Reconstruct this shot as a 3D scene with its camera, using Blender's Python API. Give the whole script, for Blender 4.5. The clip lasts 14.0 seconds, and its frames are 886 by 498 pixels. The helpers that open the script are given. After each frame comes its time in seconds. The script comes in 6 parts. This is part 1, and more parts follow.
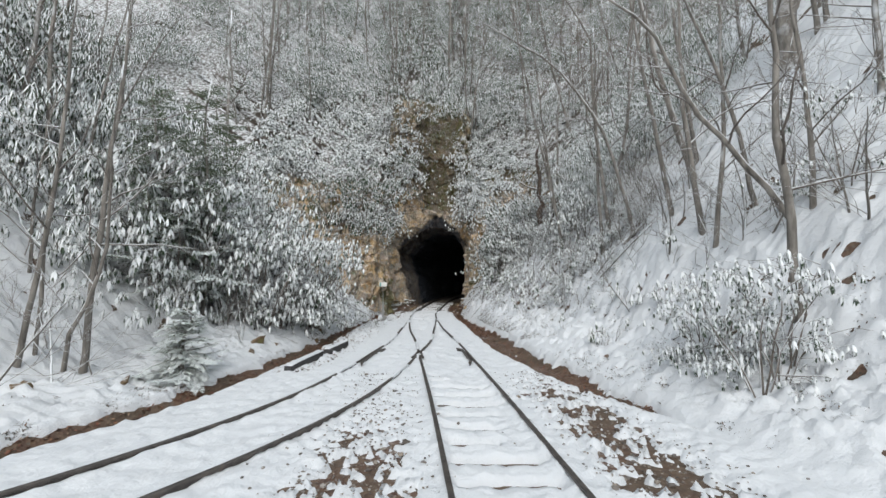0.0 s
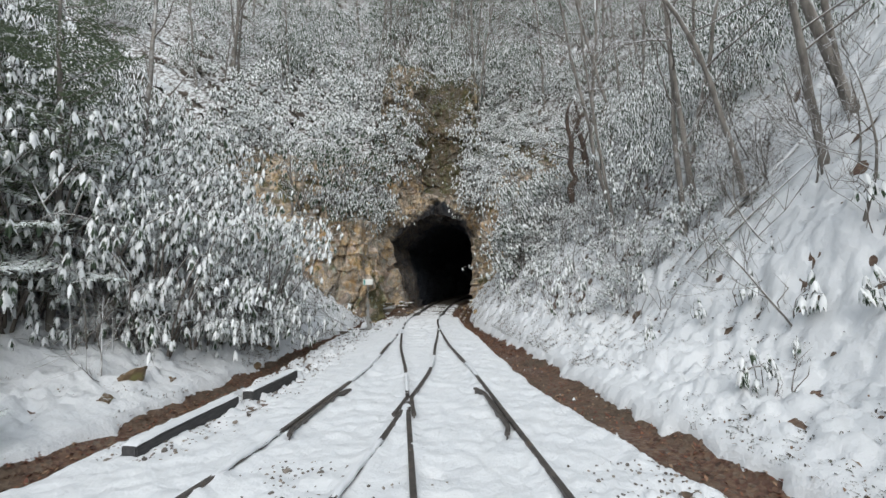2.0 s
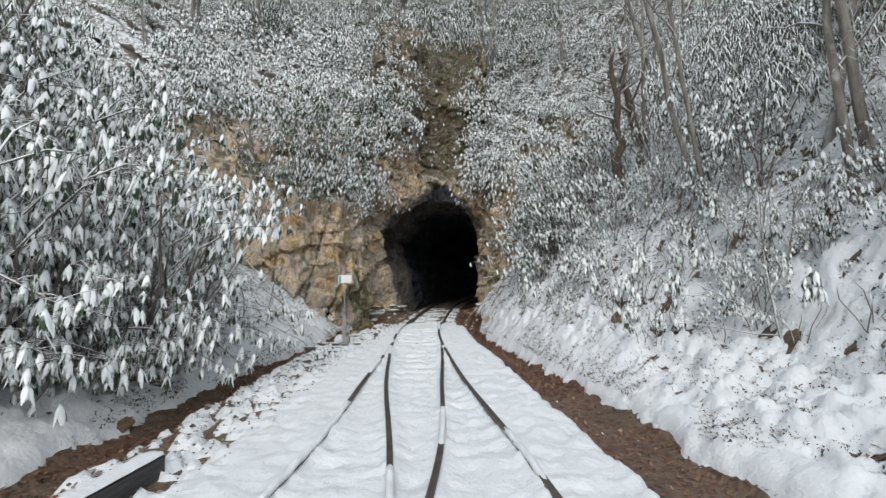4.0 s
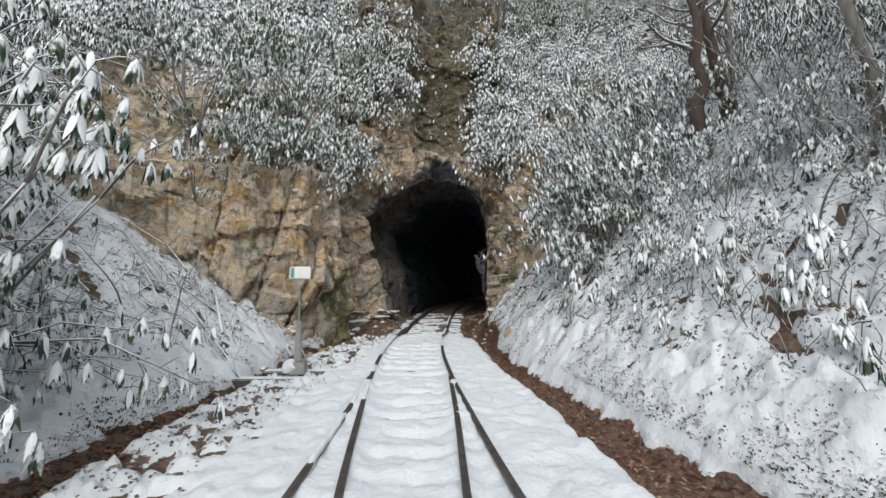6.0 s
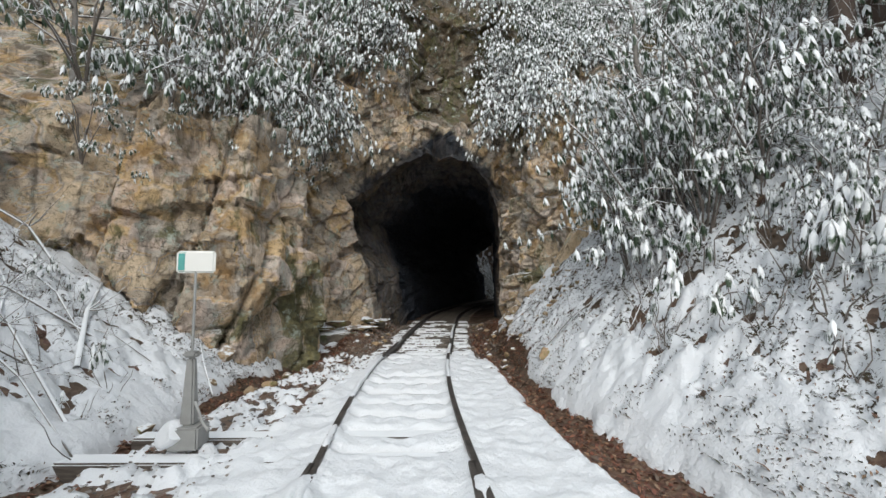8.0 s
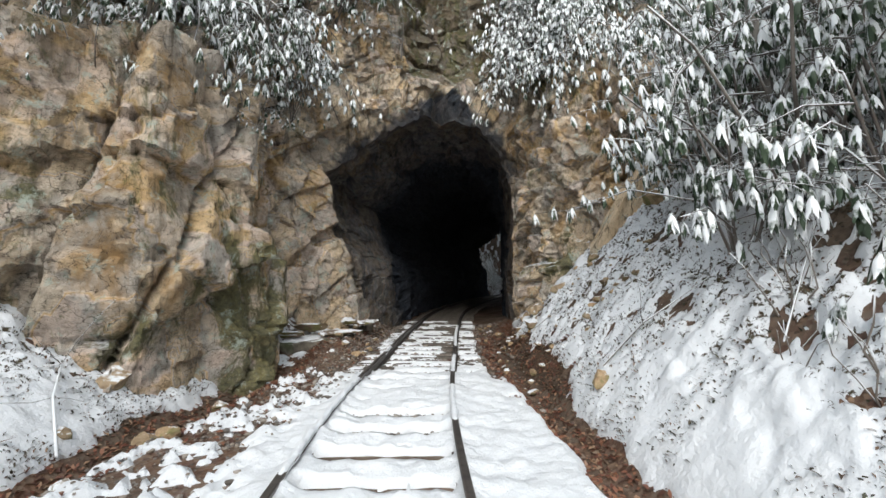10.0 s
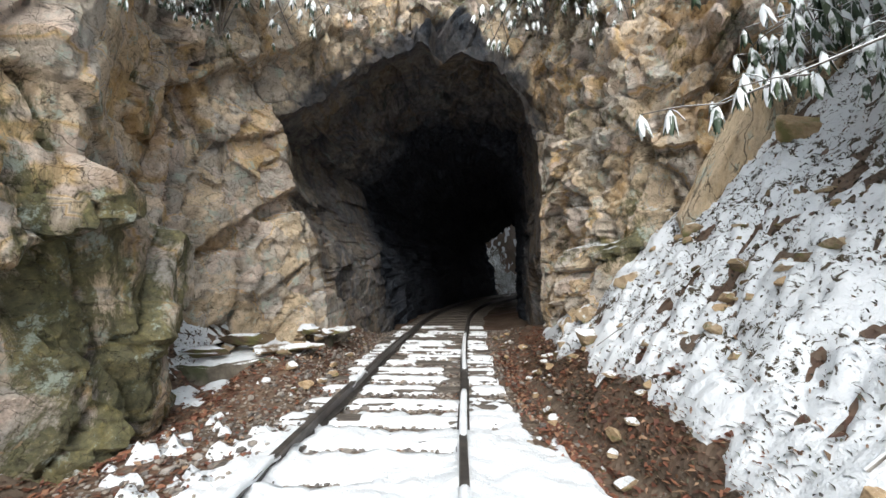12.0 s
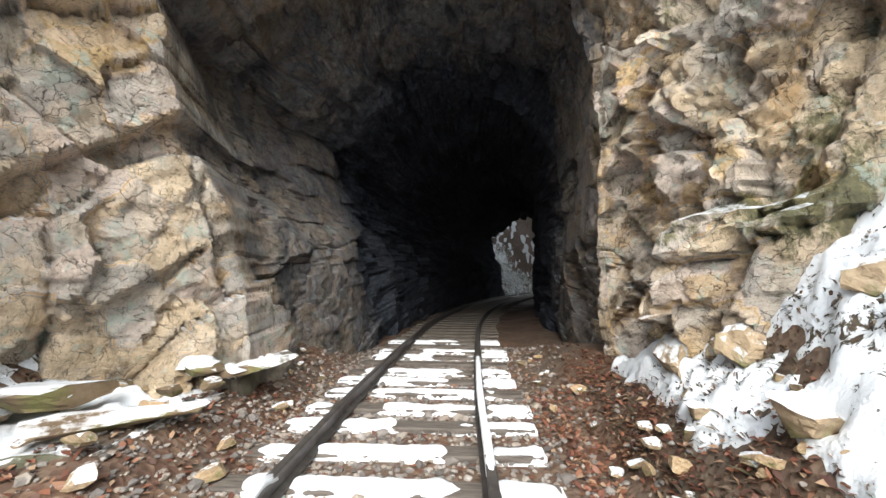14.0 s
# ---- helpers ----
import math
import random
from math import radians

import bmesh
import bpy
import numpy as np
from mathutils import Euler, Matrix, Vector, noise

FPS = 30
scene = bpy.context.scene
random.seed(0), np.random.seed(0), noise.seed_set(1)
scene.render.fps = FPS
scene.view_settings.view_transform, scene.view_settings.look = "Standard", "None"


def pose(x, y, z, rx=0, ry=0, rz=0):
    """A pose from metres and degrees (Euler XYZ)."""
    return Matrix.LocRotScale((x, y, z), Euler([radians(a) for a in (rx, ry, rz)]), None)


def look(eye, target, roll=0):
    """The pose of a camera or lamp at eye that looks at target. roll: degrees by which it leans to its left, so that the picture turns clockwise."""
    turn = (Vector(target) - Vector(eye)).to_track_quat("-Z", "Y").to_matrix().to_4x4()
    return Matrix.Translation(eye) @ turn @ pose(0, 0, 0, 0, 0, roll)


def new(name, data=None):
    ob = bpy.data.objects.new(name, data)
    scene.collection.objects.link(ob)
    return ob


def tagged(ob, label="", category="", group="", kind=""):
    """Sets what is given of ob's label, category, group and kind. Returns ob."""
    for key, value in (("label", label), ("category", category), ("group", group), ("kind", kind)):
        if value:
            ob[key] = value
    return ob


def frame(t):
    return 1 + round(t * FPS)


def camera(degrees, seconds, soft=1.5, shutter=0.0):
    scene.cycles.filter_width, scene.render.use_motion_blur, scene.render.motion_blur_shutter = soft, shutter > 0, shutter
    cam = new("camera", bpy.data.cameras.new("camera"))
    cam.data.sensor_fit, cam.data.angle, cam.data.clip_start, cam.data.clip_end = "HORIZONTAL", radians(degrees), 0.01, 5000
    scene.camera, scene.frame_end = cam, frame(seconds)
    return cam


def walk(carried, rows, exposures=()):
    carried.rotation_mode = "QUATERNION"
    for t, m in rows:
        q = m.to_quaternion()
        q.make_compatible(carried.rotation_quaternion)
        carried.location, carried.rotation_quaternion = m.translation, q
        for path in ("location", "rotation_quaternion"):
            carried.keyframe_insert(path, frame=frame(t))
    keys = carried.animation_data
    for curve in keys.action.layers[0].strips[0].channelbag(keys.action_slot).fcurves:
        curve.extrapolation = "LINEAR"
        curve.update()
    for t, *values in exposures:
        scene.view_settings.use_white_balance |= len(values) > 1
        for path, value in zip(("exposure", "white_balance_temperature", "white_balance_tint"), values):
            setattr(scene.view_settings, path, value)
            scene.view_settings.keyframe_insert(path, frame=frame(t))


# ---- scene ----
cam = camera(95.0, 14.0)
PATH = [
    (0, (0.589, 1.224, 2.387), (0.54, 3.22, 2.517), -0.7),
    (0.5, (0.538, 2.637, 2.321), (0.485, 4.632, 2.451), -0.7),
    (1, (0.515, 4.087, 2.239), (0.458, 6.082, 2.372), -0.9),
    (1.5, (0.441, 5.516, 2.18), (0.384, 7.511, 2.313), -0.9),
    (2, (0.338, 6.903, 2.126), (0.281, 8.898, 2.259), -0.9),
    (2.5, (0.212, 8.191, 2.088), (0.159, 10.186, 2.225), -0.8),
    (3, (0.113, 9.367, 2.049), (0.065, 11.361, 2.185), -0.7),
    (3.2, (0.073, 9.827, 2.035), (0.027, 11.822, 2.17), -0.6),
    (5.3, (-0.471, 14.586, 1.849), (-0.475, 16.581, 1.996), -0.2),
    (5.5, (-0.481, 15.029, 1.839), (-0.487, 17.023, 1.986), -0.1),
    (6, (-0.501, 16.118, 1.783), (-0.505, 18.112, 1.932), -0.1),
    (6.5, (-0.544, 17.197, 1.749), (-0.542, 19.191, 1.903), -0.2),
    (7, (-0.651, 18.173, 1.715), (-0.64, 20.167, 1.876), -0.3),
    (7.5, (-0.673, 18.994, 1.701), (-0.663, 20.987, 1.86), -0.2),
    (8, (-0.666, 19.819, 1.686), (-0.659, 21.813, 1.848), -0.2),
    (8.2, (-0.659, 20.14, 1.675), (-0.654, 22.134, 1.841), -0.2),
    (10.3, (-0.734, 23.062, 1.572), (-0.723, 25.057, 1.709), 0.0),
    (10.5, (-0.764, 23.394, 1.566), (-0.751, 25.389, 1.7), 0.1),
    (11, (-0.735, 24.259, 1.5), (-0.729, 26.254, 1.639), 0.0),
    (11.5, (-0.682, 25.11, 1.428), (-0.687, 27.104, 1.571), -0.0),
    (12, (-0.676, 25.965, 1.387), (-0.685, 27.96, 1.529), -0.0),
    (12.5, (-0.67, 26.841, 1.344), (-0.688, 28.836, 1.485), -0.1),
    (13, (-0.668, 27.687, 1.295), (-0.692, 29.682, 1.442), -0.1),
    (13.5, (-0.668, 28.514, 1.305), (-0.691, 30.509, 1.441), -0.1),
    (14, (-0.69, 29.354, 1.334), (-0.707, 31.349, 1.473), 0.0),
]
walk(cam, [(t, look(eye, target, roll)) for t, eye, target, roll in PATH],
     [(0, 0.1), (3, 0.18), (5.5, 0.28), (6.5, 0.32), (8, 0.42), (10.5, 0.88), (12.5, 1.5), (14, 2.0)])

# ---- light: an overcast winter sky ----
world = bpy.data.worlds.new("overcast_sky")
scene.world = world
world.use_nodes = True
wt = world.node_tree
bg = wt.nodes["Background"]
sky = wt.nodes.new("ShaderNodeTexSky")
sky.sky_type, sky.sun_disc = "NISHITA", False
sky.sun_elevation, sky.sun_rotation = radians(41), radians(180)
sky.air_density, sky.dust_density = 1.0, 4.0
soften = wt.nodes.new("ShaderNodeMix")
soften.data_type = "RGBA"
soften.inputs[0].default_value = 0.72
soften.inputs[7].default_value = (7.9, 8.75, 9.3, 1)
wt.links.new(sky.outputs[0], soften.inputs[6])
wt.links.new(soften.outputs[2], bg.inputs[0])
bg.inputs[1].default_value = 0.11
sun = new("sun", bpy.data.lights.new("sun", "SUN"))
sun.data.energy, sun.data.angle, sun.data.color = 1.4, radians(40), (0.98, 0.98, 0.95)
sun.matrix_world = look((0, 0, 20), (0, 23, 0))

# ---- numbers: noise, curves, meshes ----
def hash2(ix, iy, seed):
    h = (ix.astype(np.int64) * 374761393 + iy.astype(np.int64) * 668265263 + seed * 1442695041) & 0xFFFFFFFF
    h = ((h ^ (h >> 13)) * 1274126177) & 0xFFFFFFFF
    return ((h ^ (h >> 16)) & 0xFFFFFF) / float(0x1000000)


def vnoise(x, y, seed=0):
    """Smooth noise from 0 to 1 over arrays."""
    x, y = np.asarray(x, float), np.asarray(y, float)
    ix, iy = np.floor(x), np.floor(y)
    fx, fy = x - ix, y - iy
    fx, fy = fx * fx * (3 - 2 * fx), fy * fy * (3 - 2 * fy)
    a, b = hash2(ix, iy, seed), hash2(ix + 1, iy, seed)
    c, d = hash2(ix, iy + 1, seed), hash2(ix + 1, iy + 1, seed)
    return (a * (1 - fx) + b * fx) * (1 - fy) + (c * (1 - fx) + d * fx) * fy


def fbm(x, y, octaves=4, seed=0, gain=0.5):
    total, amp, norm = 0, 1.0, 0
    for k in range(octaves):
        c, s = math.cos(0.6 + 1.1 * k), math.sin(0.6 + 1.1 * k)
        total = total + amp * (vnoise((x * c - y * s) * 2 ** k + 17.3 * k, (x * s + y * c) * 2 ** k - 9.1 * k, seed + k) - 0.5)
        norm += amp
        amp *= gain
    return total / norm


def facets(x, y, size, seed, tilt=0.5):
    """Broken rock: each cell a tilted plane with an offset of its own. Also the distance from the cell's edge, and a value of the cell's own."""
    gx, gy = x / size, y / size
    ix, iy = np.floor(gx), np.floor(gy)
    best, second, value, own = np.full(gx.shape, 1e9), np.full(gx.shape, 1e9), np.zeros(gx.shape), np.zeros(gx.shape)
    for dx in (-1, 0, 1):
        for dy in (-1, 0, 1):
            jx, jy = ix + dx, iy + dy
            cx, cy = jx + 0.1 + 0.8 * hash2(jx, jy, seed), jy + 0.1 + 0.8 * hash2(jx, jy, seed + 1)
            ex, ey = gx - cx, gy - cy
            dist = np.maximum(np.abs(ex) * 1.1 + 0.3 * np.abs(ey), np.abs(ey)) + 0.25 * np.hypot(ex, ey)
            v = (hash2(jx, jy, seed + 2) - 0.5) + tilt * ((hash2(jx, jy, seed + 3) - 0.5) * ex + (hash2(jx, jy, seed + 4) - 0.5) * ey) * 2
            near = dist < best
            second = np.where(near, best, np.minimum(second, dist))
            best, value, own = np.where(near, dist, best), np.where(near, v, value), np.where(near, hash2(jx, jy, seed + 5), own)
    return value, (second - best) * size, own


def sstep(a, b, x):
    t = np.clip((np.asarray(x, float) - a) / (b - a), 0, 1)
    return t * t * (3 - 2 * t)


def curve(knots, y):
    """A smooth line through (y, value) knots."""
    k = np.array(knots, float)
    m = np.gradient(k[:, 1], k[:, 0])
    y = np.clip(np.asarray(y, float), k[0, 0], k[-1, 0])
    i = np.clip(np.searchsorted(k[:, 0], y, side="right") - 1, 0, len(k) - 2)
    h = k[i + 1, 0] - k[i, 0]
    t = (y - k[i, 0]) / h
    return ((1 + 2 * t) * (1 - t) ** 2 * k[i, 1] + t * (1 - t) ** 2 * h * m[i]
            + t * t * (3 - 2 * t) * k[i + 1, 1] + t * t * (t - 1) * h * m[i + 1])


def mesh_from(name, verts, faces, material, smooth=True):
    me = bpy.data.meshes.new(name)
    me.from_pydata([tuple(v) for v in verts] if not isinstance(verts, np.ndarray) else verts.tolist(), [], faces if isinstance(faces, list) else faces.tolist())
    me.materials.append(material)
    if smooth:
        me.polygons.foreach_set("use_smooth", [True] * len(me.polygons))
    me.update()
    return me


def grid_faces(nu, nv, keep=None):
    i = np.arange(nu * nv).reshape(nu, nv)
    f = np.stack([i[:-1, :-1], i[1:, :-1], i[1:, 1:], i[:-1, 1:]], -1).reshape(-1, 4)
    return f if keep is None else f[keep.reshape(-1)]


def part(name, me, parent, label="", place=None, kind=""):
    """Links a mesh as a part of a thing."""
    ob = tagged(new(name, me), kind=kind)
    ob.parent = parent
    if place is not None:
        ob.matrix_basis = place
    if label:
        ob["label"] = label
    return ob


def thing(name, label, category, place=None, group="", kind=""):
    ob = new(name)
    if place is not None:
        ob.matrix_basis = place
    return tagged(ob, label, category, group, kind)


def tube(points, radii, sides=6, start=0):
    """Vertices and faces of a limb along points."""
    pts = [Vector(p) for p in points]
    verts, faces = [], []
    for i, p in enumerate(pts):
        d = (pts[min(i + 1, len(pts) - 1)] - pts[max(i - 1, 0)]).normalized()
        a = d.cross(Vector((0.31, 0.52, 0.79))).normalized()
        b = d.cross(a)
        for k in range(sides):
            w = 2 * math.pi * k / sides
            verts.append(tuple(p + (a * math.cos(w) + b * math.sin(w)) * radii[i]))
    for i in range(len(pts) - 1):
        for k in range(sides):
            n = (k + 1) % sides
            faces.append((start + i * sides + k, start + i * sides + n, start + (i + 1) * sides + n, start + (i + 1) * sides + k))
    faces.append(tuple(start + (len(pts) - 1) * sides + k for k in range(sides)))
    return verts, faces

# ---- materials ----
def nodes_of(name):
    m = bpy.data.materials.new(name)
    m.use_nodes = True
    t = m.node_tree
    return m, t, t.nodes["Principled BSDF"]


def ramp(t, stops, fac=None):
    n = t.nodes.new("ShaderNodeValToRGB")
    e = n.color_ramp.elements
    while len(e) < len(stops):
        e.new(0.5)
    for el, (p, c) in zip(e, stops):
        el.position = p
        el.color = (*c, 1) if len(c) == 3 else c
    if fac is not None:
        t.links.new(fac, n.inputs[0])
    return n.outputs[0]


def noise_tex(t, scale, detail=5, rough=0.55, stretch=None, coords="Object", distortion=0.0):
    c = t.nodes.new("ShaderNodeTexCoord")
    n = t.nodes.new("ShaderNodeTexNoise")
    n.inputs["Scale"].default_value, n.inputs["Detail"].default_value, n.inputs["Roughness"].default_value = scale, detail, rough
    n.inputs["Distortion"].default_value = distortion
    if stretch:
        mp = t.nodes.new("ShaderNodeMapping")
        mp.inputs["Scale"].default_value = stretch
        t.links.new(c.outputs[coords], mp.inputs[0])
        t.links.new(mp.outputs[0], n.inputs["Vector"])
    else:
        t.links.new(c.outputs[coords], n.inputs["Vector"])
    return n.outputs["Fac"]


def mix(t, fac, a, b, blend="MIX"):
    n = t.nodes.new("ShaderNodeMix")
    n.data_type, n.blend_type = "RGBA", blend
    for sock, v in ((0, fac), (6, a), (7, b)):
        if isinstance(v, (int, float)):
            n.inputs[sock].default_value = v
        elif isinstance(v, tuple):
            n.inputs[sock].default_value = (*v, 1)
        else:
            t.links.new(v, n.inputs[sock])
    return n.outputs[2]


def maths(t, op, a, b=0.0, clamp=False):
    n = t.nodes.new("ShaderNodeMath")
    n.operation, n.use_clamp = op, clamp
    for sock, v in ((0, a), (1, b)):
        if isinstance(v, (int, float)):
            n.inputs[sock].default_value = v
        else:
            t.links.new(v, n.inputs[sock])
    return n.outputs[0]


def bump(t, bsdf, height, strength=0.5, distance=0.02):
    n = t.nodes.new("ShaderNodeBump")
    n.inputs["Strength"].default_value, n.inputs["Distance"].default_value = strength, distance
    t.links.new(height, n.inputs["Height"])
    t.links.new(n.outputs[0], bsdf.inputs["Normal"])


def up_mask(t, low, high, wobble=None, amount=0.0):
    """1 where the surface faces up: where snow lies."""
    g = t.nodes.new("ShaderNodeNewGeometry")
    s = t.nodes.new("ShaderNodeSeparateXYZ")
    t.links.new(g.outputs["Normal"], s.inputs[0])
    v = s.outputs[2]
    if wobble is not None:
        v = maths(t, "ADD", v, maths(t, "MULTIPLY", maths(t, "SUBTRACT", wobble, 0.5), amount))
    n = t.nodes.new("ShaderNodeMapRange")
    n.inputs["From Min"].default_value, n.inputs["From Max"].default_value = low, high
    n.clamp = True
    t.links.new(v, n.inputs[0])
    return n.outputs[0]


SNOW = (0.76, 0.78, 0.80)


def attribute(t, name):
    n = t.nodes.new("ShaderNodeAttribute")
    n.attribute_name = name
    return n.outputs["Fac"]


def snow_material():
    """Fresh snow; where it is marked thin, dead leaves and stems show through."""
    m, t, b = nodes_of("snow")
    n = noise_tex(t, 3.0, 6)
    f = noise_tex(t, 60.0, 4, 0.7)
    k = noise_tex(t, 13.0, 5, 0.6)
    col = mix(t, n, (0.65, 0.67, 0.70), (0.74, 0.755, 0.77))
    bits = maths(t, "ADD", noise_tex(t, 11.0, 6, 0.72, distortion=0.6), maths(t, "MULTIPLY", maths(t, "SUBTRACT", noise_tex(t, 1.6, 4), 0.5), 0.40))
    bits = maths(t, "ADD", bits, maths(t, "MULTIPLY", maths(t, "SUBTRACT", attribute(t, "thin"), 1.0), 0.35))
    bare = ramp(t, [(0.565, (0, 0, 0)), (0.60, (1, 1, 1))], bits)
    stuff = ramp(t, [(0.3, (0.03, 0.026, 0.02)), (0.5, (0.085, 0.06, 0.04)), (0.62, (0.06, 0.065, 0.035)), (0.75, (0.17, 0.10, 0.06))], noise_tex(t, 27.0, 4, 0.7))
    t.links.new(mix(t, bare, col, stuff), b.inputs["Base Color"])
    b.inputs["Roughness"].default_value = 0.75
    b.inputs["Specular IOR Level"].default_value = 0.25
    h = maths(t, "ADD", maths(t, "ADD", n, maths(t, "MULTIPLY", k, 0.9)), maths(t, "MULTIPLY", f, 0.2))
    bump(t, b, maths(t, "SUBTRACT", h, maths(t, "MULTIPLY", bare, 0.7)), 0.6, 0.05)
    return m


def soil_material(snowy=False):
    """Wet soil, gravel and leaf litter."""
    m, t, b = nodes_of("snowy_hillside" if snowy else "soil")
    big = noise_tex(t, 0.7, 5)
    mid = noise_tex(t, 5.0, 6, 0.65)
    vor = t.nodes.new("ShaderNodeTexVoronoi")
    c = t.nodes.new("ShaderNodeTexCoord")
    vor.inputs["Scale"].default_value = 16.0
    t.links.new(c.outputs["Object"], vor.inputs["Vector"])
    leaf = ramp(t, [(0.0, (0.035, 0.018, 0.011)), (0.35, (0.10, 0.047, 0.03)), (0.65, (0.155, 0.095, 0.06)), (1.0, (0.12, 0.10, 0.08))], vor.outputs["Color"])
    dirt = ramp(t, [(0.2, (0.028, 0.018, 0.012)), (0.55, (0.11, 0.078, 0.054)), (0.85, (0.20, 0.155, 0.115))], mid)
    col = mix(t, ramp(t, [(0.4, (0, 0, 0)), (0.6, (1, 1, 1))], big), leaf, dirt)
    if snowy:
        col = mix(t, 0.65, col, (0.075, 0.068, 0.058))
        col = mix(t, up_mask(t, 0.50, 0.80, mid, 1.7), col, SNOW)
    t.links.new(col, b.inputs["Base Color"])
    t.links.new(ramp(t, [(0.3, (0.35, 0.35, 0.35)), (0.6, (0.85, 0.85, 0.85))], big), b.inputs["Roughness"])
    bump(t, b, maths(t, "ADD", mid, maths(t, "MULTIPLY", vor.outputs["Distance"], 0.8)), 0.7, 0.03)
    return m


def rock_material(name="sandstone", snowy=True):
    """Sandstone: tan, pink and grey blocks, damp streaks, moss, lichen, soot and painted tunnel shade."""
    m, t, b = nodes_of(name)
    block, wet, soot_shade, green = (attribute(t, a) for a in ("block", "wet", "soot_shade", "green"))
    mid = noise_tex(t, 1.5, 9, 0.66, (1, 1, 0.85), distortion=0.7)
    fine = noise_tex(t, 9.0, 10, 0.74)
    grit = noise_tex(t, 46.0, 6, 0.75)
    streak = noise_tex(t, 2.4, 7, 0.62, (1, 1, 0.14), distortion=0.5)
    tone = ramp(t, [(0.0, (0.58, 0.46, 0.32)), (0.14, (0.62, 0.50, 0.36)), (0.28, (0.41, 0.37, 0.33)), (0.42, (0.66, 0.54, 0.42)), (0.55, (0.57, 0.40, 0.20)), (0.68, (0.60, 0.49, 0.42)), (0.82, (0.42, 0.39, 0.355)), (1.0, (0.64, 0.51, 0.37))], block)
    col = mix(t, 1.0, tone, ramp(t, [(0.33, (0.42, 0.38, 0.34)), (0.44, (0.92, 0.90, 0.86)), (0.55, (1.12, 1.11, 1.09)), (0.70, (1.25, 1.2, 1.15))], mid), "MULTIPLY")
    col = mix(t, 1.0, col, ramp(t, [(0.30, (0.50, 0.47, 0.44)), (0.44, (0.96, 0.95, 0.94)), (0.58, (1.10, 1.10, 1.09)), (0.72, (1.2, 1.19, 1.17))], fine), "MULTIPLY")
    col = mix(t, 1.0, col, ramp(t, [(0.32, (0.78, 0.76, 0.74)), (0.5, (1.03, 1.03, 1.03)), (0.7, (1.12, 1.12, 1.12))], grit), "MULTIPLY")
    rust = noise_tex(t, 0.9, 8, 0.68, (1, 1, 0.55), distortion=0.4)
    col = mix(t, ramp(t, [(0.53, (0, 0, 0)), (0.64, (0.7, 0.7, 0.7))], rust), col, (0.40, 0.225, 0.07))
    pale = noise_tex(t, 1.25, 7, 0.65, distortion=0.9)
    col = mix(t, ramp(t, [(0.57, (0, 0, 0)), (0.68, (0.55, 0.55, 0.55))], pale), col, (0.60, 0.555, 0.50))
    col = mix(t, 0.04, col, (0.48, 0.47, 0.465))
    dirty = maths(t, "ADD", streak, maths(t, "MULTIPLY", maths(t, "SUBTRACT", wet, 0.35), 0.16))
    col = mix(t, ramp(t, [(0.54, (0, 0, 0)), (0.68, (0.78, 0.78, 0.78))], dirty), col, (0.085, 0.068, 0.048))
    moss = noise_tex(t, 1.1, 9, 0.76, (1.4, 1.4, 0.7), distortion=0.5)
    moss = maths(t, "ADD", moss, maths(t, "MULTIPLY", maths(t, "ADD", green, maths(t, "MULTIPLY", wet, 0.35)), 0.17))
    mossy = ramp(t, [(0.35, (0.05, 0.055, 0.025)), (0.55, (0.13, 0.125, 0.05)), (0.7, (0.30, 0.26, 0.10))], fine)
    col = mix(t, ramp(t, [(0.60, (0, 0, 0)), (0.68, (0.88, 0.88, 0.88))], moss), col, mossy)
    lich = noise_tex(t, 3.2, 9, 0.78)
    col = mix(t, ramp(t, [(0.555, (0, 0, 0)), (0.62, (0.75, 0.75, 0.75))], lich), col, (0.44, 0.50, 0.43))
    # hairline joints at three sizes, broken
    c = t.nodes.new("ShaderNodeTexCoord")
    warp = t.nodes.new("ShaderNodeTexNoise")
    warp.inputs["Scale"].default_value, warp.inputs["Detail"].default_value = 1.3, 7
    t.links.new(c.outputs["Object"], warp.inputs["Vector"])
    add = t.nodes.new("ShaderNodeVectorMath")
    add.operation = "ADD"
    t.links.new(c.outputs["Object"], add.inputs[0])
    t.links.new(warp.outputs["Color"], add.inputs[1])
    joints = None
    for scale, width, spin_x in ((1.3, 0.010, 0.5), (3.1, 0.016, 0.2), (7.5, 0.03, 0.9)):
        turn = t.nodes.new("ShaderNodeMapping")
        turn.inputs["Rotation"].default_value = (spin_x, 0.45, 0.3)
        turn.inputs["Scale"].default_value = (1.0, 1.0, 1.5)
        t.links.new(add.outputs[0], turn.inputs[0])
        vor = t.nodes.new("ShaderNodeTexVoronoi")
        vor.feature = "DISTANCE_TO_EDGE"
        vor.inputs["Scale"].default_value = scale
        t.links.new(turn.outputs[0], vor.inputs["Vector"])
        line = ramp(t, [(0.0, (1, 1, 1)), (width, (0, 0, 0))], vor.outputs["Distance"])
        line = mix(t, ramp(t, [(0.47, (0, 0, 0)), (0.55, (1, 1, 1))], noise_tex(t, 1.4 * scale, 5)), (0, 0, 0), line)
        joints = line if joints is None else mix(t, 1.0, joints, line, "LIGHTEN")
    col = mix(t, maths(t, "MULTIPLY", joints, 0.78), col, (0.04, 0.03, 0.022))
    # soot, with the tunnel's shade put into the same dark tint
    sooty_shade = maths(t, "ADD", soot_shade, maths(t, "MULTIPLY", maths(t, "MULTIPLY", soot_shade, maths(t, "SUBTRACT", 1.0, soot_shade)), maths(t, "MULTIPLY", maths(t, "SUBTRACT", mid, 0.5), 5.0)), True)
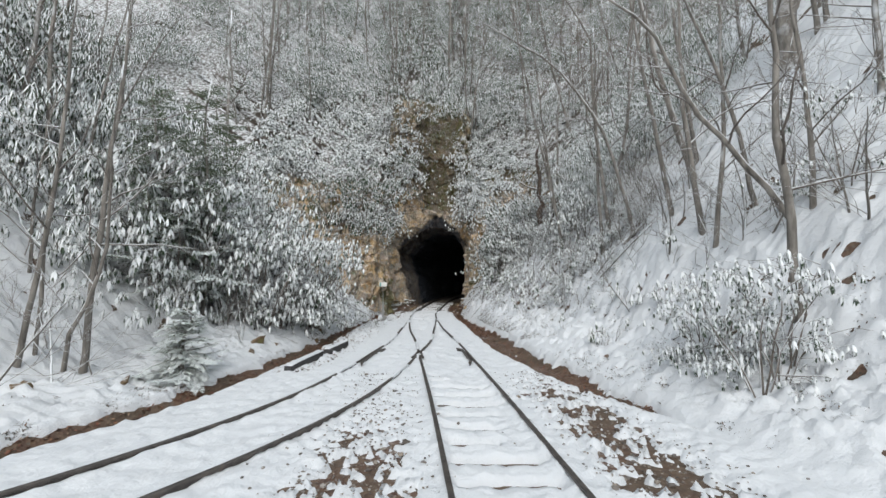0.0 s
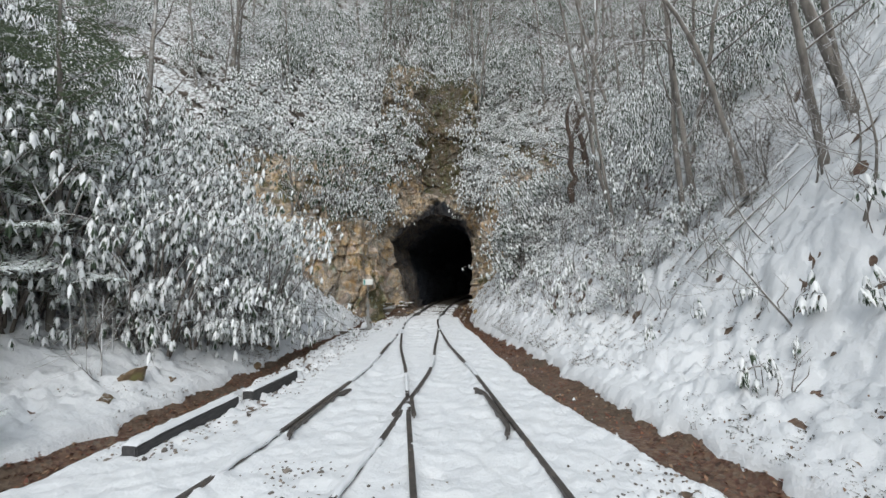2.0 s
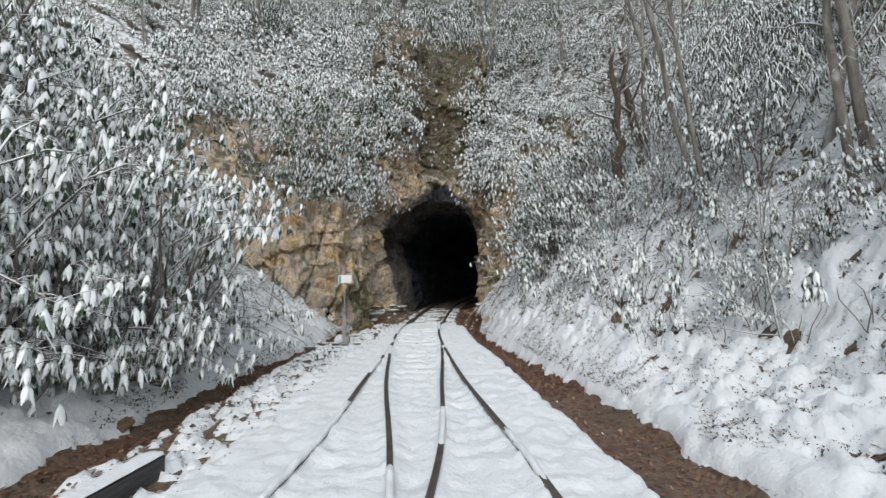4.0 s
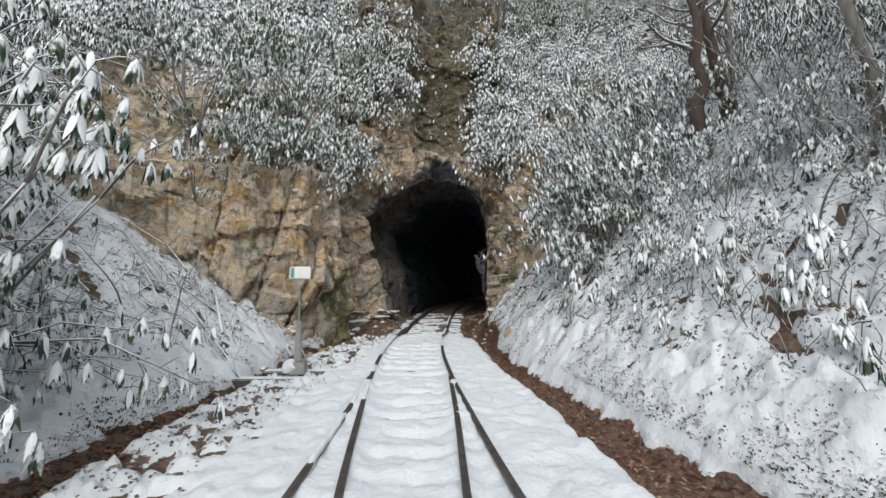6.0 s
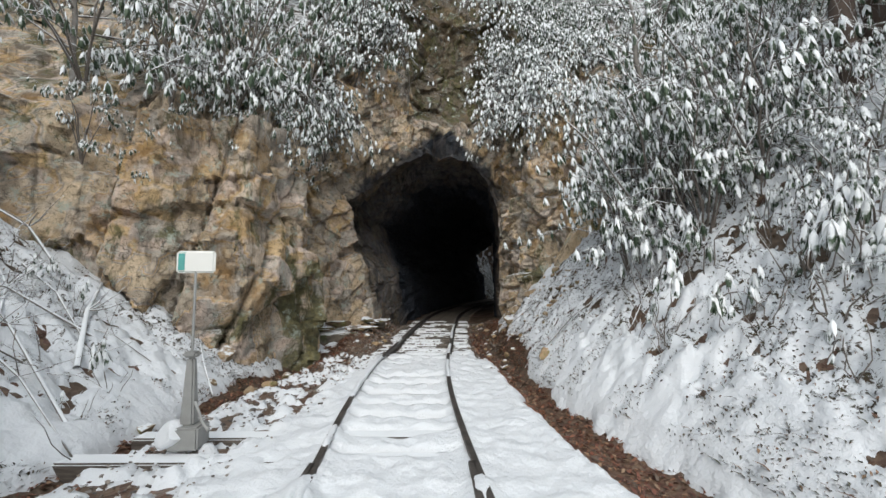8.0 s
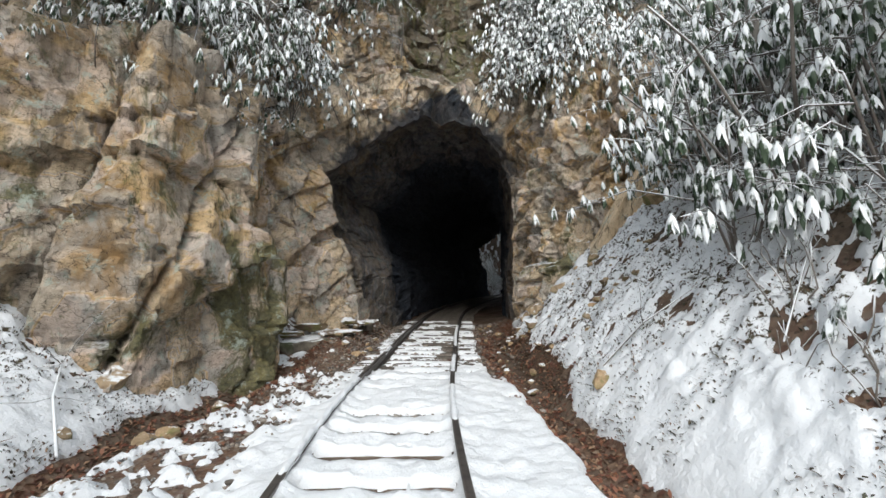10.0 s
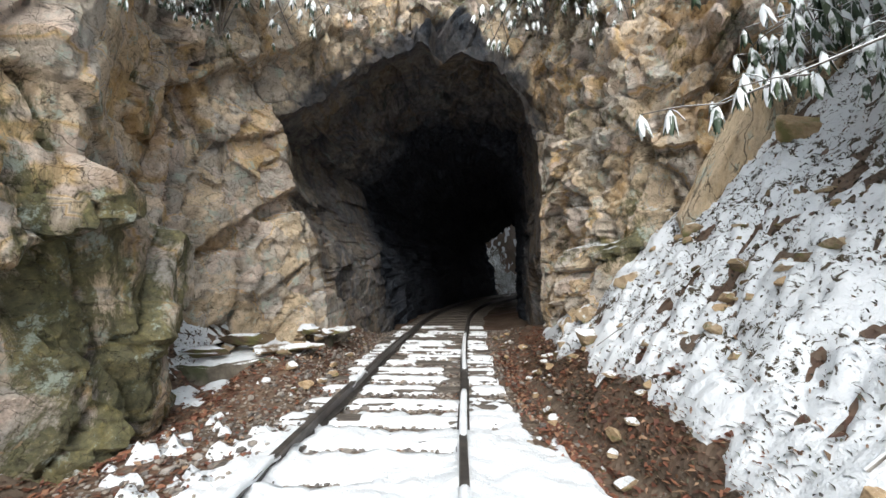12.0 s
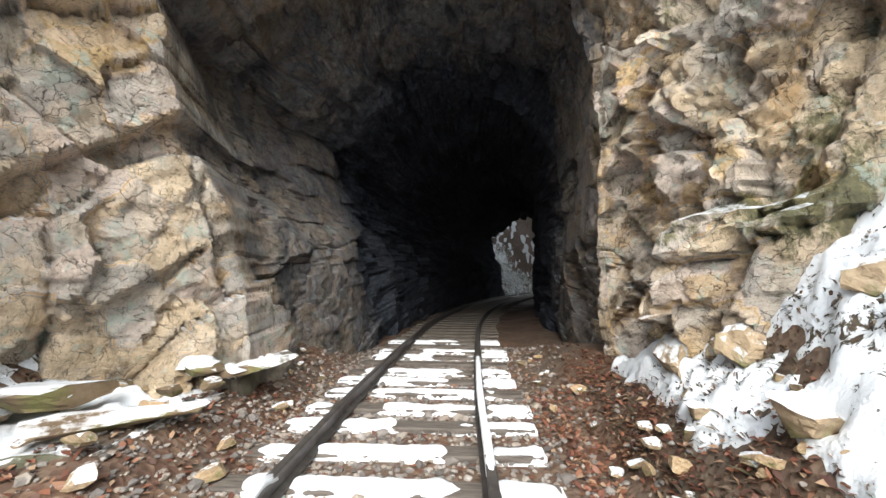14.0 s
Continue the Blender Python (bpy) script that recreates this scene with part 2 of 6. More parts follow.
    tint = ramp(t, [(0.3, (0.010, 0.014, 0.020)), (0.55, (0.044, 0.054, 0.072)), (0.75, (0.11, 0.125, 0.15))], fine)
    col = mix(t, maths(t, "MULTIPLY", sooty_shade, 0.975), col, tint)
    if snowy:
        col = mix(t, maths(t, "MULTIPLY", up_mask(t, 0.90, 0.97, fine, 0.35), maths(t, "SUBTRACT", 1.0, soot_shade)), col, SNOW)
    t.links.new(col, b.inputs["Base Color"])
    b.inputs["Roughness"].default_value = 0.78
    t.links.new(maths(t, "SUBTRACT", 0.32, maths(t, "MULTIPLY", sooty_shade, 0.27)), b.inputs["Specular IOR Level"])
    h = maths(t, "SUBTRACT", maths(t, "ADD", maths(t, "MULTIPLY", mid, 0.5), maths(t, "ADD", fine, maths(t, "MULTIPLY", grit, 0.22))), maths(t, "MULTIPLY", joints, 0.35))
    bump(t, b, h, 0.95, 0.075)
    return m


def steel_material():
    m, t, b = nodes_of("rail_steel")
    n = noise_tex(t, 7.0, 6)
    t.links.new(ramp(t, [(0.3, (0.06, 0.054, 0.05)), (0.6, (0.125, 0.11, 0.10)), (0.8, (0.16, 0.115, 0.08))], n), b.inputs["Base Color"])
    b.inputs["Metallic"].default_value, b.inputs["Roughness"].default_value = 0.55, 0.5
    bump(t, b, noise_tex(t, 60, 4), 0.3, 0.004)
    return m


def timber_material(snowy=True):
    m, t, b = nodes_of("weathered_timber" if snowy else "sleeper_timber")
    n = noise_tex(t, 4.0, 6, 0.6, (1, 8, 8))
    col = ramp(t, [(0.3, (0.045, 0.037, 0.03)), (0.6, (0.12, 0.10, 0.083)), (0.85, (0.19, 0.165, 0.14))], n)
    t.links.new(mix(t, up_mask(t, 0.55, 0.8, noise_tex(t, 3.0, 6, 0.7), 1.5), col, SNOW) if snowy else col, b.inputs["Base Color"])
    b.inputs["Roughness"].default_value = 0.8
    bump(t, b, n, 0.6, 0.012)
    return m


MAT_SNOW, MAT_SOIL, MAT_STEEL, MAT_TIMBER = snow_material(), soil_material(), steel_material(), timber_material()
MAT_SLEEPER = timber_material(False)
MAT_ROCK = rock_material()
MAT_HILL = soil_material(True)


def leaf_material():
    """Leathery evergreen leaves with snow on their upper sides."""
    m, t, b = nodes_of("evergreen_leaf")
    g = t.nodes.new("ShaderNodeNewGeometry")
    patch = noise_tex(t, 14.0, 3)
    green = ramp(t, [(0.0, (0.028, 0.05, 0.026)), (0.5, (0.06, 0.095, 0.052)), (0.8, (0.10, 0.135, 0.08)), (0.97, (0.09, 0.115, 0.06)), (1.0, (0.16, 0.10, 0.05))], g.outputs["Random Per Island"])
    wob = maths(t, "ADD", maths(t, "MULTIPLY", patch, 0.7), maths(t, "MULTIPLY", g.outputs["Random Per Island"], 0.45))
    t.links.new(mix(t, up_mask(t, 0.03, 0.20, wob, 1.15), green, (0.84, 0.86, 0.87)), b.inputs["Base Color"])
    b.inputs["Roughness"].default_value = 0.5
    return m


def bark_material(name, dark, light, snow=(0.25, 0.5)):
    m, t, b = nodes_of(name)
    n = noise_tex(t, 6.0, 6, 0.65, (1, 1, 0.25))
    big = noise_tex(t, 1.5, 3)
    col = ramp(t, [(0.3, dark), (0.7, light)], n)
    t.links.new(mix(t, up_mask(t, snow[0], snow[1], big, 0.9), col, SNOW), b.inputs["Base Color"])
    b.inputs["Roughness"].default_value = 0.85
    bump(t, b, n, 0.6, 0.02)
    return m


def needle_material():
    m, t, b = nodes_of("hemlock_needles")
    g = t.nodes.new("ShaderNodeNewGeometry")
    green = ramp(t, [(0.0, (0.08, 0.115, 0.06)), (1.0, (0.18, 0.22, 0.13))], g.outputs["Random Per Island"])
    t.links.new(mix(t, up_mask(t, -0.12, 0.5, noise_tex(t, 6.0, 3), 1.2), green, (0.7, 0.74, 0.74)), b.inputs["Base Color"])
    b.inputs["Roughness"].default_value = 0.7
    return m


MAT_LEAF, MAT_NEEDLE = leaf_material(), needle_material()
MAT_BARK = bark_material("grey_bark", (0.06, 0.052, 0.045), (0.30, 0.275, 0.245), (0.10, 0.4))
MAT_DARKBARK = bark_material("dark_bark", (0.035, 0.025, 0.02), (0.12, 0.085, 0.065), (0.35, 0.6))
MAT_TWIG = bark_material("twig", (0.08, 0.065, 0.055), (0.22, 0.19, 0.165), (0.05, 0.45))

# ---- the lie of the land ----
TRACK = [(-30, 5.9), (0, 2.0), (6, 1.27), (9.5, 0.85), (13, 0.38), (16.5, -0.10), (19.6, -0.62), (21.7, -0.88), (24, -1.12), (26.5, -1.28), (28.5, -1.30),
         (30, -1.25), (32, -1.14), (34, -1.06), (37, -0.86), (42, -0.42), (48, 0.7), (54, 2.4), (60, 4.7), (66, 7.4), (76, 13.0)]
SPREAD = [(-4, 15.0), (0, 10.6), (3, 7.5), (5, 5.65), (6.5, 4.5), (8, 3.56), (9.46, 2.85), (11, 2.3), (12.76, 1.8), (14.05, 1.5), (16.5, 0.92), (19.6, 0.44), (21.7, 0.2), (24.2, 0.0)]
TOE_R = [(-30, 9), (0, 6.0), (6, 5.0), (9, 4.55), (11, 4.2), (13, 3.75), (16, 3.2), (19, 2.85), (22, 2.2), (24, 1.9), (26, 1.4), (28, 1.05), (30, 0.85), (32, 0.72), (34, 0.95)]
BED_R = [(-30, 8.9), (0, 5.9), (6, 4.9), (8.6, 4.3), (9.4, 3.9), (11, 3.15), (14, 2.2), (18.4, 1.5), (23.5, 0.95), (25, 0.7), (28.7, 0.5), (32, 0.42), (36, 0.75)]
TOE_L = [(-30, -14), (0, -9.5), (5, -7.6), (7.5, -6.7), (9, -6.1), (11.6, -5.5), (15, -5.2), (20, -4.9), (23.5, -4.6), (26, -4.45), (29, -4.4), (32, -4.2), (36, -4.0)]
BED_L = [(-30, -13.4), (0, -9.0), (5, -6.6), (7.4, -5.75), (9, -5.05), (11, -4.6), (13, -4.35), (17, -4.15), (20, -4.2), (24, -4.1), (28, -3.75), (31.7, -3.45), (34, -3.0), (36, -2.9)]


def centre(y):
    return curve(TRACK, y)


def siding(y):
    return curve(TRACK, y) - curve(SPREAD, y)


def ground_height(x, y):
    """Soil and ballast, without the snow."""
    x, y = np.asarray(x, float), np.asarray(y, float)
    c = centre(y)
    bed = -0.20 - 0.012 * sstep(26, 31, y) + 0.03 * fbm(x * 1.3, y * 1.3, 3, 3)
    tr, br, tl, bl = curve(TOE_R, y), curve(BED_R, y), curve(TOE_L, y), curve(BED_L, y)
    # ditches
    deep = 0.22
    right = -deep * sstep(br - 0.1, br + 0.35, x) * (1 - sstep(tr - 0.3, tr + 0.15, x)) * sstep(6.8, 8.5, y)
    left = -deep * sstep(-bl - 0.1, -bl + 0.35, -x) * (1 - sstep(-tl - 0.3, -tl + 0.15, -x))
    z = bed + right + left
    # banks
    dr = np.maximum(x - tr, 0)
    early = 1 - sstep(17, 24, y)
    rise_r = (0.42 * early + 1.12 * (1 - early)) * np.minimum(dr, 2.0) + (1.12 - 0.1 * (1 - early)) * np.maximum(dr - 2.0, 0)
    dl = np.maximum(tl - x, 0)
    early_l = 1 - sstep(11, 16, y)
    late_l = sstep(21, 26, y)
    rise_l = (0.13 * early_l + (0.45 + 0.36 * late_l) * (1 - early_l)) * np.minimum(dl, 3.2) + (0.75 * early_l + (1.0 - 0.4 * late_l) * (1 - early_l)) * np.maximum(dl - 3.2, 0)
    lump = fbm(x * 0.5, y * 0.5, 4, 11) * 0.9 * sstep(0.3, 4, dr + dl) + fbm(x * 1.7, y * 1.7, 4, 12) * 0.35 * sstep(0, 1, dr + dl)
    # rubble heaped against the foot of the cliff
    heap = 0.42 * sstep(-2.25, -3.1, x) * sstep(30.6, 32.2, y) + 0.30 * sstep(0.55, 1.5, x) * sstep(33.0, 34.5, y)
    out = z + rise_r + rise_l + lump + heap * (1 - sstep(33.2, 35, y))
    # the tunnel's floor, and the cutting beyond it
    inside = sstep(33.2, 35, y)
    floor = -0.225 + 0.05 * fbm(x * 2, y * 2, 4, 5) + 0.15 * sstep(1.6, 2.6, np.abs(x - c)) + heap * (1 - sstep(36, 38.5, y))
    beyond = sstep(60, 63, y) * np.maximum(np.abs(x - c) - 2.2, 0) * 1.1 + 1.5 * np.maximum(y - 71, 0)
    return out * (1 - inside) + (floor + beyond) * inside


def snow_depth(x, y):
    """How deep the snow lies; below nothing where the soil is bare."""
    c = centre(y)
    u = np.abs(x - c)
    tr, br, tl, bl = curve(TOE_R, y), curve(BED_R, y), curve(TOE_L, y), curve(BED_L, y)
    lobes = 0.16 * (vnoise(y * 1.9, y * 0 + 2, 36) - 0.5) + 0.02 * np.cos(2 * np.pi * y / 0.6) * (1 - sstep(27, 30, y))
    br, bl = br + lobes * sstep(11, 14, y), bl - lobes * sstep(18, 21, y)
    fine = fbm(x * 5.5, y * 5.5, 4, 21, 0.6)
    mid = fbm(x * 1.6, y * 1.6, 4, 22)
    d = 0.075 + 0.05 * mid + 0.13 * fine
    # sleepers half hidden: hollows between them
    along = np.cos(2 * np.pi * y / 0.6)
    gap = sstep(-0.2, -0.85, along) * sstep(0.46 - 0.22 * sstep(22.5, 26, y) - 0.22 * (1 - sstep(11, 13, y)), 0.62 - 0.22 * sstep(22.5, 26, y) - 0.22 * (1 - sstep(11, 13, y)), vnoise(x * 1.1, y * 0.8, 27) + 0.5 * fine) * (1 - sstep(0.58, 0.74, u))
    d = d - (0.14 + 0.10 * sstep(25, 26.5, y)) * gap * (1 - 0.7 * sstep(11, 13, y) * (1 - sstep(20, 24, y)))
    # ballast shows beside the tracks
    side = np.exp(-((x - c - 2.0) / 0.7) ** 2) * sstep(-5, 2, y) * (1 - sstep(9, 13, y)) + np.exp(-((x - c + 1.9) / 0.8) ** 2) * (1 - sstep(6, 10, y))
    d = d - side * (0.10 + 0.05 * vnoise(x * 1.2, y * 1.2, 31) - 0.22 * fbm(x * 5, y * 5, 3, 32, 0.8) - 0.42 * fbm(x * 11, y * 11, 2, 34, 0.9))
    far = np.exp(-((x - bl - 0.6) / 0.65) ** 2) * sstep(12, 16, y)
    d = d - far * (0.09 - 0.5 * fbm(x * 6, y * 6, 3, 33, 0.8))
    # the trodden, thinner snow near the tunnel
    thin = sstep(29.0, 34.0, y) * (1 - sstep(tr - 0.2, tr + 0.4, x)) * sstep(-3.7, -3.1, x)
    d = d - 0.03 * sstep(27, 30, y) * sstep(tr, tr + 0.5, x) + 0.20 * sstep(27, 30, y) * sstep(tr, tr + 0.5, x) * fbm(x * 3.6, y * 3.6, 4, 39, 0.7)
    d = d - thin * (0.16 + 0.5 * sstep(35, 37, y))
    d = d - 0.06 * sstep(26, 31, y) * sstep(1.25, 1.5, u) * (1 - sstep(tr - 0.2, tr + 0.4, x))
    # drifts against the rails
    w = np.abs(x - siding(y)) + 9 * sstep(23.5, 24.5, y)
    d = d + (0.055 * np.exp(-((u - 0.75) / 0.13) ** 2) + 0.055 * np.exp(-((w - 0.75) / 0.13) ** 2)) * (1 - sstep(28, 31, y)) * (0.5 + vnoise(x * 2, y * 0.9, 35))
    # wet ditches
    wr = sstep(br - 0.02, br + 0.24, x + 0.25 * mid) * (1 - sstep(tr - 0.30, tr + 0.02, x + 0.3 * mid - 0.5 * sstep(27.5, 30, y))) * sstep(6.8, 8.0, y)
    wl = sstep(-bl - 0.05, -bl + 0.25, -x + 0.3 * mid) * (1 - sstep(-tl - 0.2, -tl + 0.1, -x + 0.3 * mid)) * (1 - sstep(30.3, 31.5, y))
    d = d - (0.26 - 0.55 * fbm(x * 4.3, y * 4.3, 3, 44, 0.75)) * wr - (0.24 - 0.5 * fbm(x * 4.3, y * 4.3, 3, 45, 0.75)) * wl
    # litter that sticks out on the banks
    bank = sstep(0.1, 0.8, np.maximum(x - tr, tl - x))
    speck = fbm(x * 5.2, y * 5.2, 3, 25, 0.72)
    clump = np.abs(2 * vnoise(x * 4.3 + 0.5 * mid, y * 4.3, 46) - 1) + 0.5 * np.abs(2 * vnoise(x * 6.7, y * 6.7, 47) - 1)
    d = d + bank * (0.030 - 0.115 * (clump - 0.55) * (1 - 0.35 * sstep(15, 18, y) - 0.4 * sstep(25, 28, y)))
    d = d + bank * (0.0 + (0.30 + 0.12 * sstep(16, 19, y) - 0.16 * sstep(25, 28, y)) * speck + (0.30 - 0.17 * sstep(19, 23, y)) * fbm(x * 2.6, y * 2.6, 4, 26, 0.7) - 0.012 * sstep(18, 25, y))
    d = d - 0.03 * sstep(0.4, 1.2, tl - x) * sstep(21, 24, y) - 0.025 * sstep(0.5, 1.2, x - tr) * sstep(16, 19, y)
    # the edges of the snow stand up a finger's width
    return d + 0.022 * np.tanh(d / 0.015)


def sheet(name, xs, ys, height, material, label, category):
    X, Y = np.meshgrid(xs, ys, indexing="ij")
    Z = height(X, Y)
    v = np.stack([X, Y, Z], -1).reshape(-1, 3)
    ob = new(name, mesh_from(name, v, grid_faces(len(xs), len(ys)), material))
    return tagged(ob, label, category, kind="structure")


def steps(*runs):
    """Coordinates with a step of their own for each run: (from, to, step)."""
    out = [np.arange(a, b - 1e-6, s) for a, b, s in runs]
    return np.concatenate(out + [np.array([runs[-1][1]])])


GX = steps((-46, -20, 1.3), (-20, -8, 0.5), (-8, 7, 0.16), (7, 14, 0.4), (14, 46, 1.2))
GY = steps((-30, -2, 1.2), (-2, 36, 0.16), (36, 80, 0.5))
sheet("ground", GX, GY, ground_height, MAT_SOIL, "wet brown soil with gravel and fallen leaves in a cutting", "ground")
SX = steps((-30, -14, 0.5), (-14, -7, 0.18), (-7, -5, 0.08), (-5, 0.4, 0.06), (0.4, 4.4, 0.045), (4.4, 8, 0.07), (8, 12, 0.18), (12, 30, 0.4))
SY = steps((-12, 1, 0.3), (1, 24, 0.062), (24, 34.5, 0.046))
cover = sheet("snow_cover", SX, SY, lambda x, y: ground_height(x, y) + snow_depth(x, y), MAT_SNOW, "thin fresh snow with leaves sticking through it", "snow")


def thinness(x, y):
    """How far leaves and stems show through the snow: on the banks, most of all below the shrubs."""
    right, left = sstep(0.1, 0.9, x - curve(TOE_R, y)), sstep(0.1, 0.9, curve(TOE_L, y) - x)
    return right * (0.44 + 0.56 * sstep(16, 22, y)) + left * (0.60 + 0.30 * sstep(18, 23, y))


TX, TY = np.meshgrid(SX, SY, indexing="ij")
cover.data.attributes.new("thin", "FLOAT", "POINT").data.foreach_set("value", thinness(TX, TY).astype(np.float32).reshape(-1))
FX, FY = steps((-2, 16, 0.25)), steps((61.5, 74, 0.25))
sheet("snow_beyond", FX, FY, lambda x, y: ground_height(x, y) + -0.01 + 0.4 * fbm(x * 5, y * 5, 3, 61, 0.8) - 0.3 * (np.abs(x - centre(y)) < 0.9), MAT_SNOW, "snow lying beyond the tunnel's far end", "snow")

# ---- the cliff and the tunnel ----
PLAN = [(-60, 12), (-30, 20), (-16, 24.8), (-9.0, 27.0), (-6.2, 27.9), (-4.95, 28.3), (-4.62, 29.7), (-4.75, 31.6), (-5.0, 32.3), (-3.15, 34.35), (1.62, 35.25), (2.2, 33.7), (2.45, 32.6),
        (3.3, 31.95), (6.5, 31.4), (12, 30.5), (30, 27), (60, 22)]
MOUTH = [(1.66, -0.6), (1.62, 0.3), (1.56, 1.5), (1.64, 3.0), (1.58, 4.5), (1.15, 5.55), (0.4, 6.15), (-0.6, 6.4), (-1.3, 6.3), (-2.1, 5.95), (-2.9, 5.4), (-3.6, 4.85),
         (-4.3, 4.42), (-4.15, 3.6), (-3.95, 2.9), (-3.45, 2.2), (-3.2, 1.3), (-3.1, 0.4), (-3.05, -0.6)]


def along_plan(q):
    """Plan point and outward normal at the unrolled place q; q is x between the tunnel's jambs."""
    p = np.array(PLAN, float)
    seg = np.hypot(np.diff(p[:, 0]), np.diff(p[:, 1]))
    s = np.concatenate([[0], np.cumsum(seg)])
    s = s - s[9] + p[9, 0]
    x, y = np.interp(q, s, p[:, 0]), np.interp(q, s, p[:, 1])
    e = 0.7
    dx, dy = np.interp(q + e, s, p[:, 0]) - np.interp(q - e, s, p[:, 0]), np.interp(q + e, s, p[:, 1]) - np.interp(q - e, s, p[:, 1])
    n = np.maximum(np.hypot(dx, dy), 1e-6)
    return x, y, dy / n, -dx / n


def outline(samples):
    m = np.array(MOUTH, float)
    seg = np.hypot(np.diff(m[:, 0]), np.diff(m[:, 1]))
    s = np.concatenate([[0], np.cumsum(seg)])
    u = np.linspace(0, s[-1], samples)
    return np.interp(u, s, m[:, 0]), np.interp(u, s, m[:, 1])


def setback(q, z):
    left, right = sstep(-4.6, -6.5, q), sstep(2.5, 5.0, q)
    mid = 1 - left - right
    b = mid * (-0.5 * sstep(4.5, 7, z) + 0.10 * np.maximum(z - 6, 0) + 0.25 * np.maximum(z - 13, 0) + 0.5 * np.maximum(z - 16, 0))
    b = b + left * (0.85 * np.maximum(z - 5.3, 0)) + right * (0.75 * np.maximum(z - 6.5, 0))
    return b


def rock_relief(a, b, crumble=1.0):
    """Sharp blocks within blocks along slanting beds, and a value for each block's colour."""
    wa, wb = a + 0.16 * fbm(a * 1.1, b * 1.1, 5, 51, 0.6), b + 0.16 * fbm(a * 1.1, b * 1.1, 5, 55, 0.6)
    u, v = 0.90 * wa + 0.44 * wb, 0.90 * wb - 0.44 * wa
    v1, e1, c1 = facets(u * 0.75, v * 1.1, 1.45, 41, 0.9)
    v2, e2, c2 = facets(0.97 * wa + 0.25 * wb, 0.97 * wb - 0.25 * wa, 0.62, 61, 1.1)
    v3, e3, c3 = facets(u * 0.9, v * 1.2, 0.25, 71, 1.3)
    broken = 0.35 + 0.9 * vnoise(a * 0.45, b * 0.45, 57)
    v4, e4, c4 = facets(0.8 * wa - 0.6 * wb, 0.8 * wb + 0.6 * wa, 0.13, 77, 1.4)
    broken = broken * crumble
    r = 0.44 * v1 + 0.30 * v2 * np.minimum(broken + 0.25, 1) + 0.15 * v3 * broken + 0.06 * v4 * broken + 0.035 * fbm(a * 3.2, b * 3.2, 5, 81, 0.65)
    r = r - 0.10 * np.exp(-(e1 / 0.05) ** 2) - 0.05 * np.exp(-(e2 / 0.035) ** 2) * (vnoise(a * 0.8, b * 0.8, 58) > 0.45)
    return r, (0.6 * c1 + 0.75 * c2 + 0.25 * c3) % 1.0


def beds(Q, Z):
    """The large shapes of the face: slanting overhangs, the corner block, the ledges."""
    wig = 0.10 * fbm(Q * 2.0, Z * 2.0, 4, 171, 0.6)
    out = 0 * Q
    # the long slanting crack left of the mouth: the bed above stands out
    for at, deep, slope in ((2.98, 0.34, 0.73), (1.35, 0.18, 0.66), (5.6, 0.30, 0.60)):
        line = Z - (at + slope * (Q + 4.1)) + wig
        out = out + deep * sstep(-0.02, 0.05, line) * sstep(2.4, 0.5, line) * sstep(-6.6, -6.0, Q) * sstep(-3.0, -3.7, Q)
    # the mossy corner block
    near = sstep(-8.9, -8.5, Q + wig) * sstep(-6.75, -7.0, Q + wig)
    out = out + 0.42 * near * sstep(2.25, 2.1, Z + 0.35 * (Q + 7.8) + wig)
    # steep joints in the left wall
    for at, slope, deep in ((-9.6, 0.42, 0.30), (-8.5, -0.30, 0.22), (-7.4, 0.5, 0.22), (-10.8, 0.25, 0.3), (-12.2, 0.1, 0.3)):
        line = Q - (at + slope * (Z - 2.0)) + wig
        out = out + deep * (sstep(-0.03, 0.04, line) * sstep(1.5, 0.2, line) - 0.8 * np.exp(-(line / 0.05) ** 2)) * sstep(-6.3, -6.8, Q) * sstep(7, 5.5, Z)
    # a ledge on the left, under the hanging shrubs
    out = out - 0.5 * sstep(5.15, 5.25, Z + 0.5 * wig) * sstep(-6.8, -7.4, Q)
    # the right side: mossy shelf low down, steep ribs
    shelf = sstep(2.5, 2.9, Q) * sstep(5.0, 4.2, Q)
    out = out + 0.45 * shelf * sstep(1.95, 1.8, Z - 0.10 * (Q - 3) + wig)
    for at, slope, deep in ((2.6, 0.16, 0.22), (3.6, 0.30, 0.20), (4.5, 0.38, 0.2)):
        line = Q - (at + slope * (Z - 2.5)) + wig
        out = out + deep * (sstep(-0.04, 0.04, line) * sstep(1.0, 0.1, line) - 0.5 * np.exp(-(line / 0.06) ** 2)) * sstep(1.9, 2.3, Q)
    return out


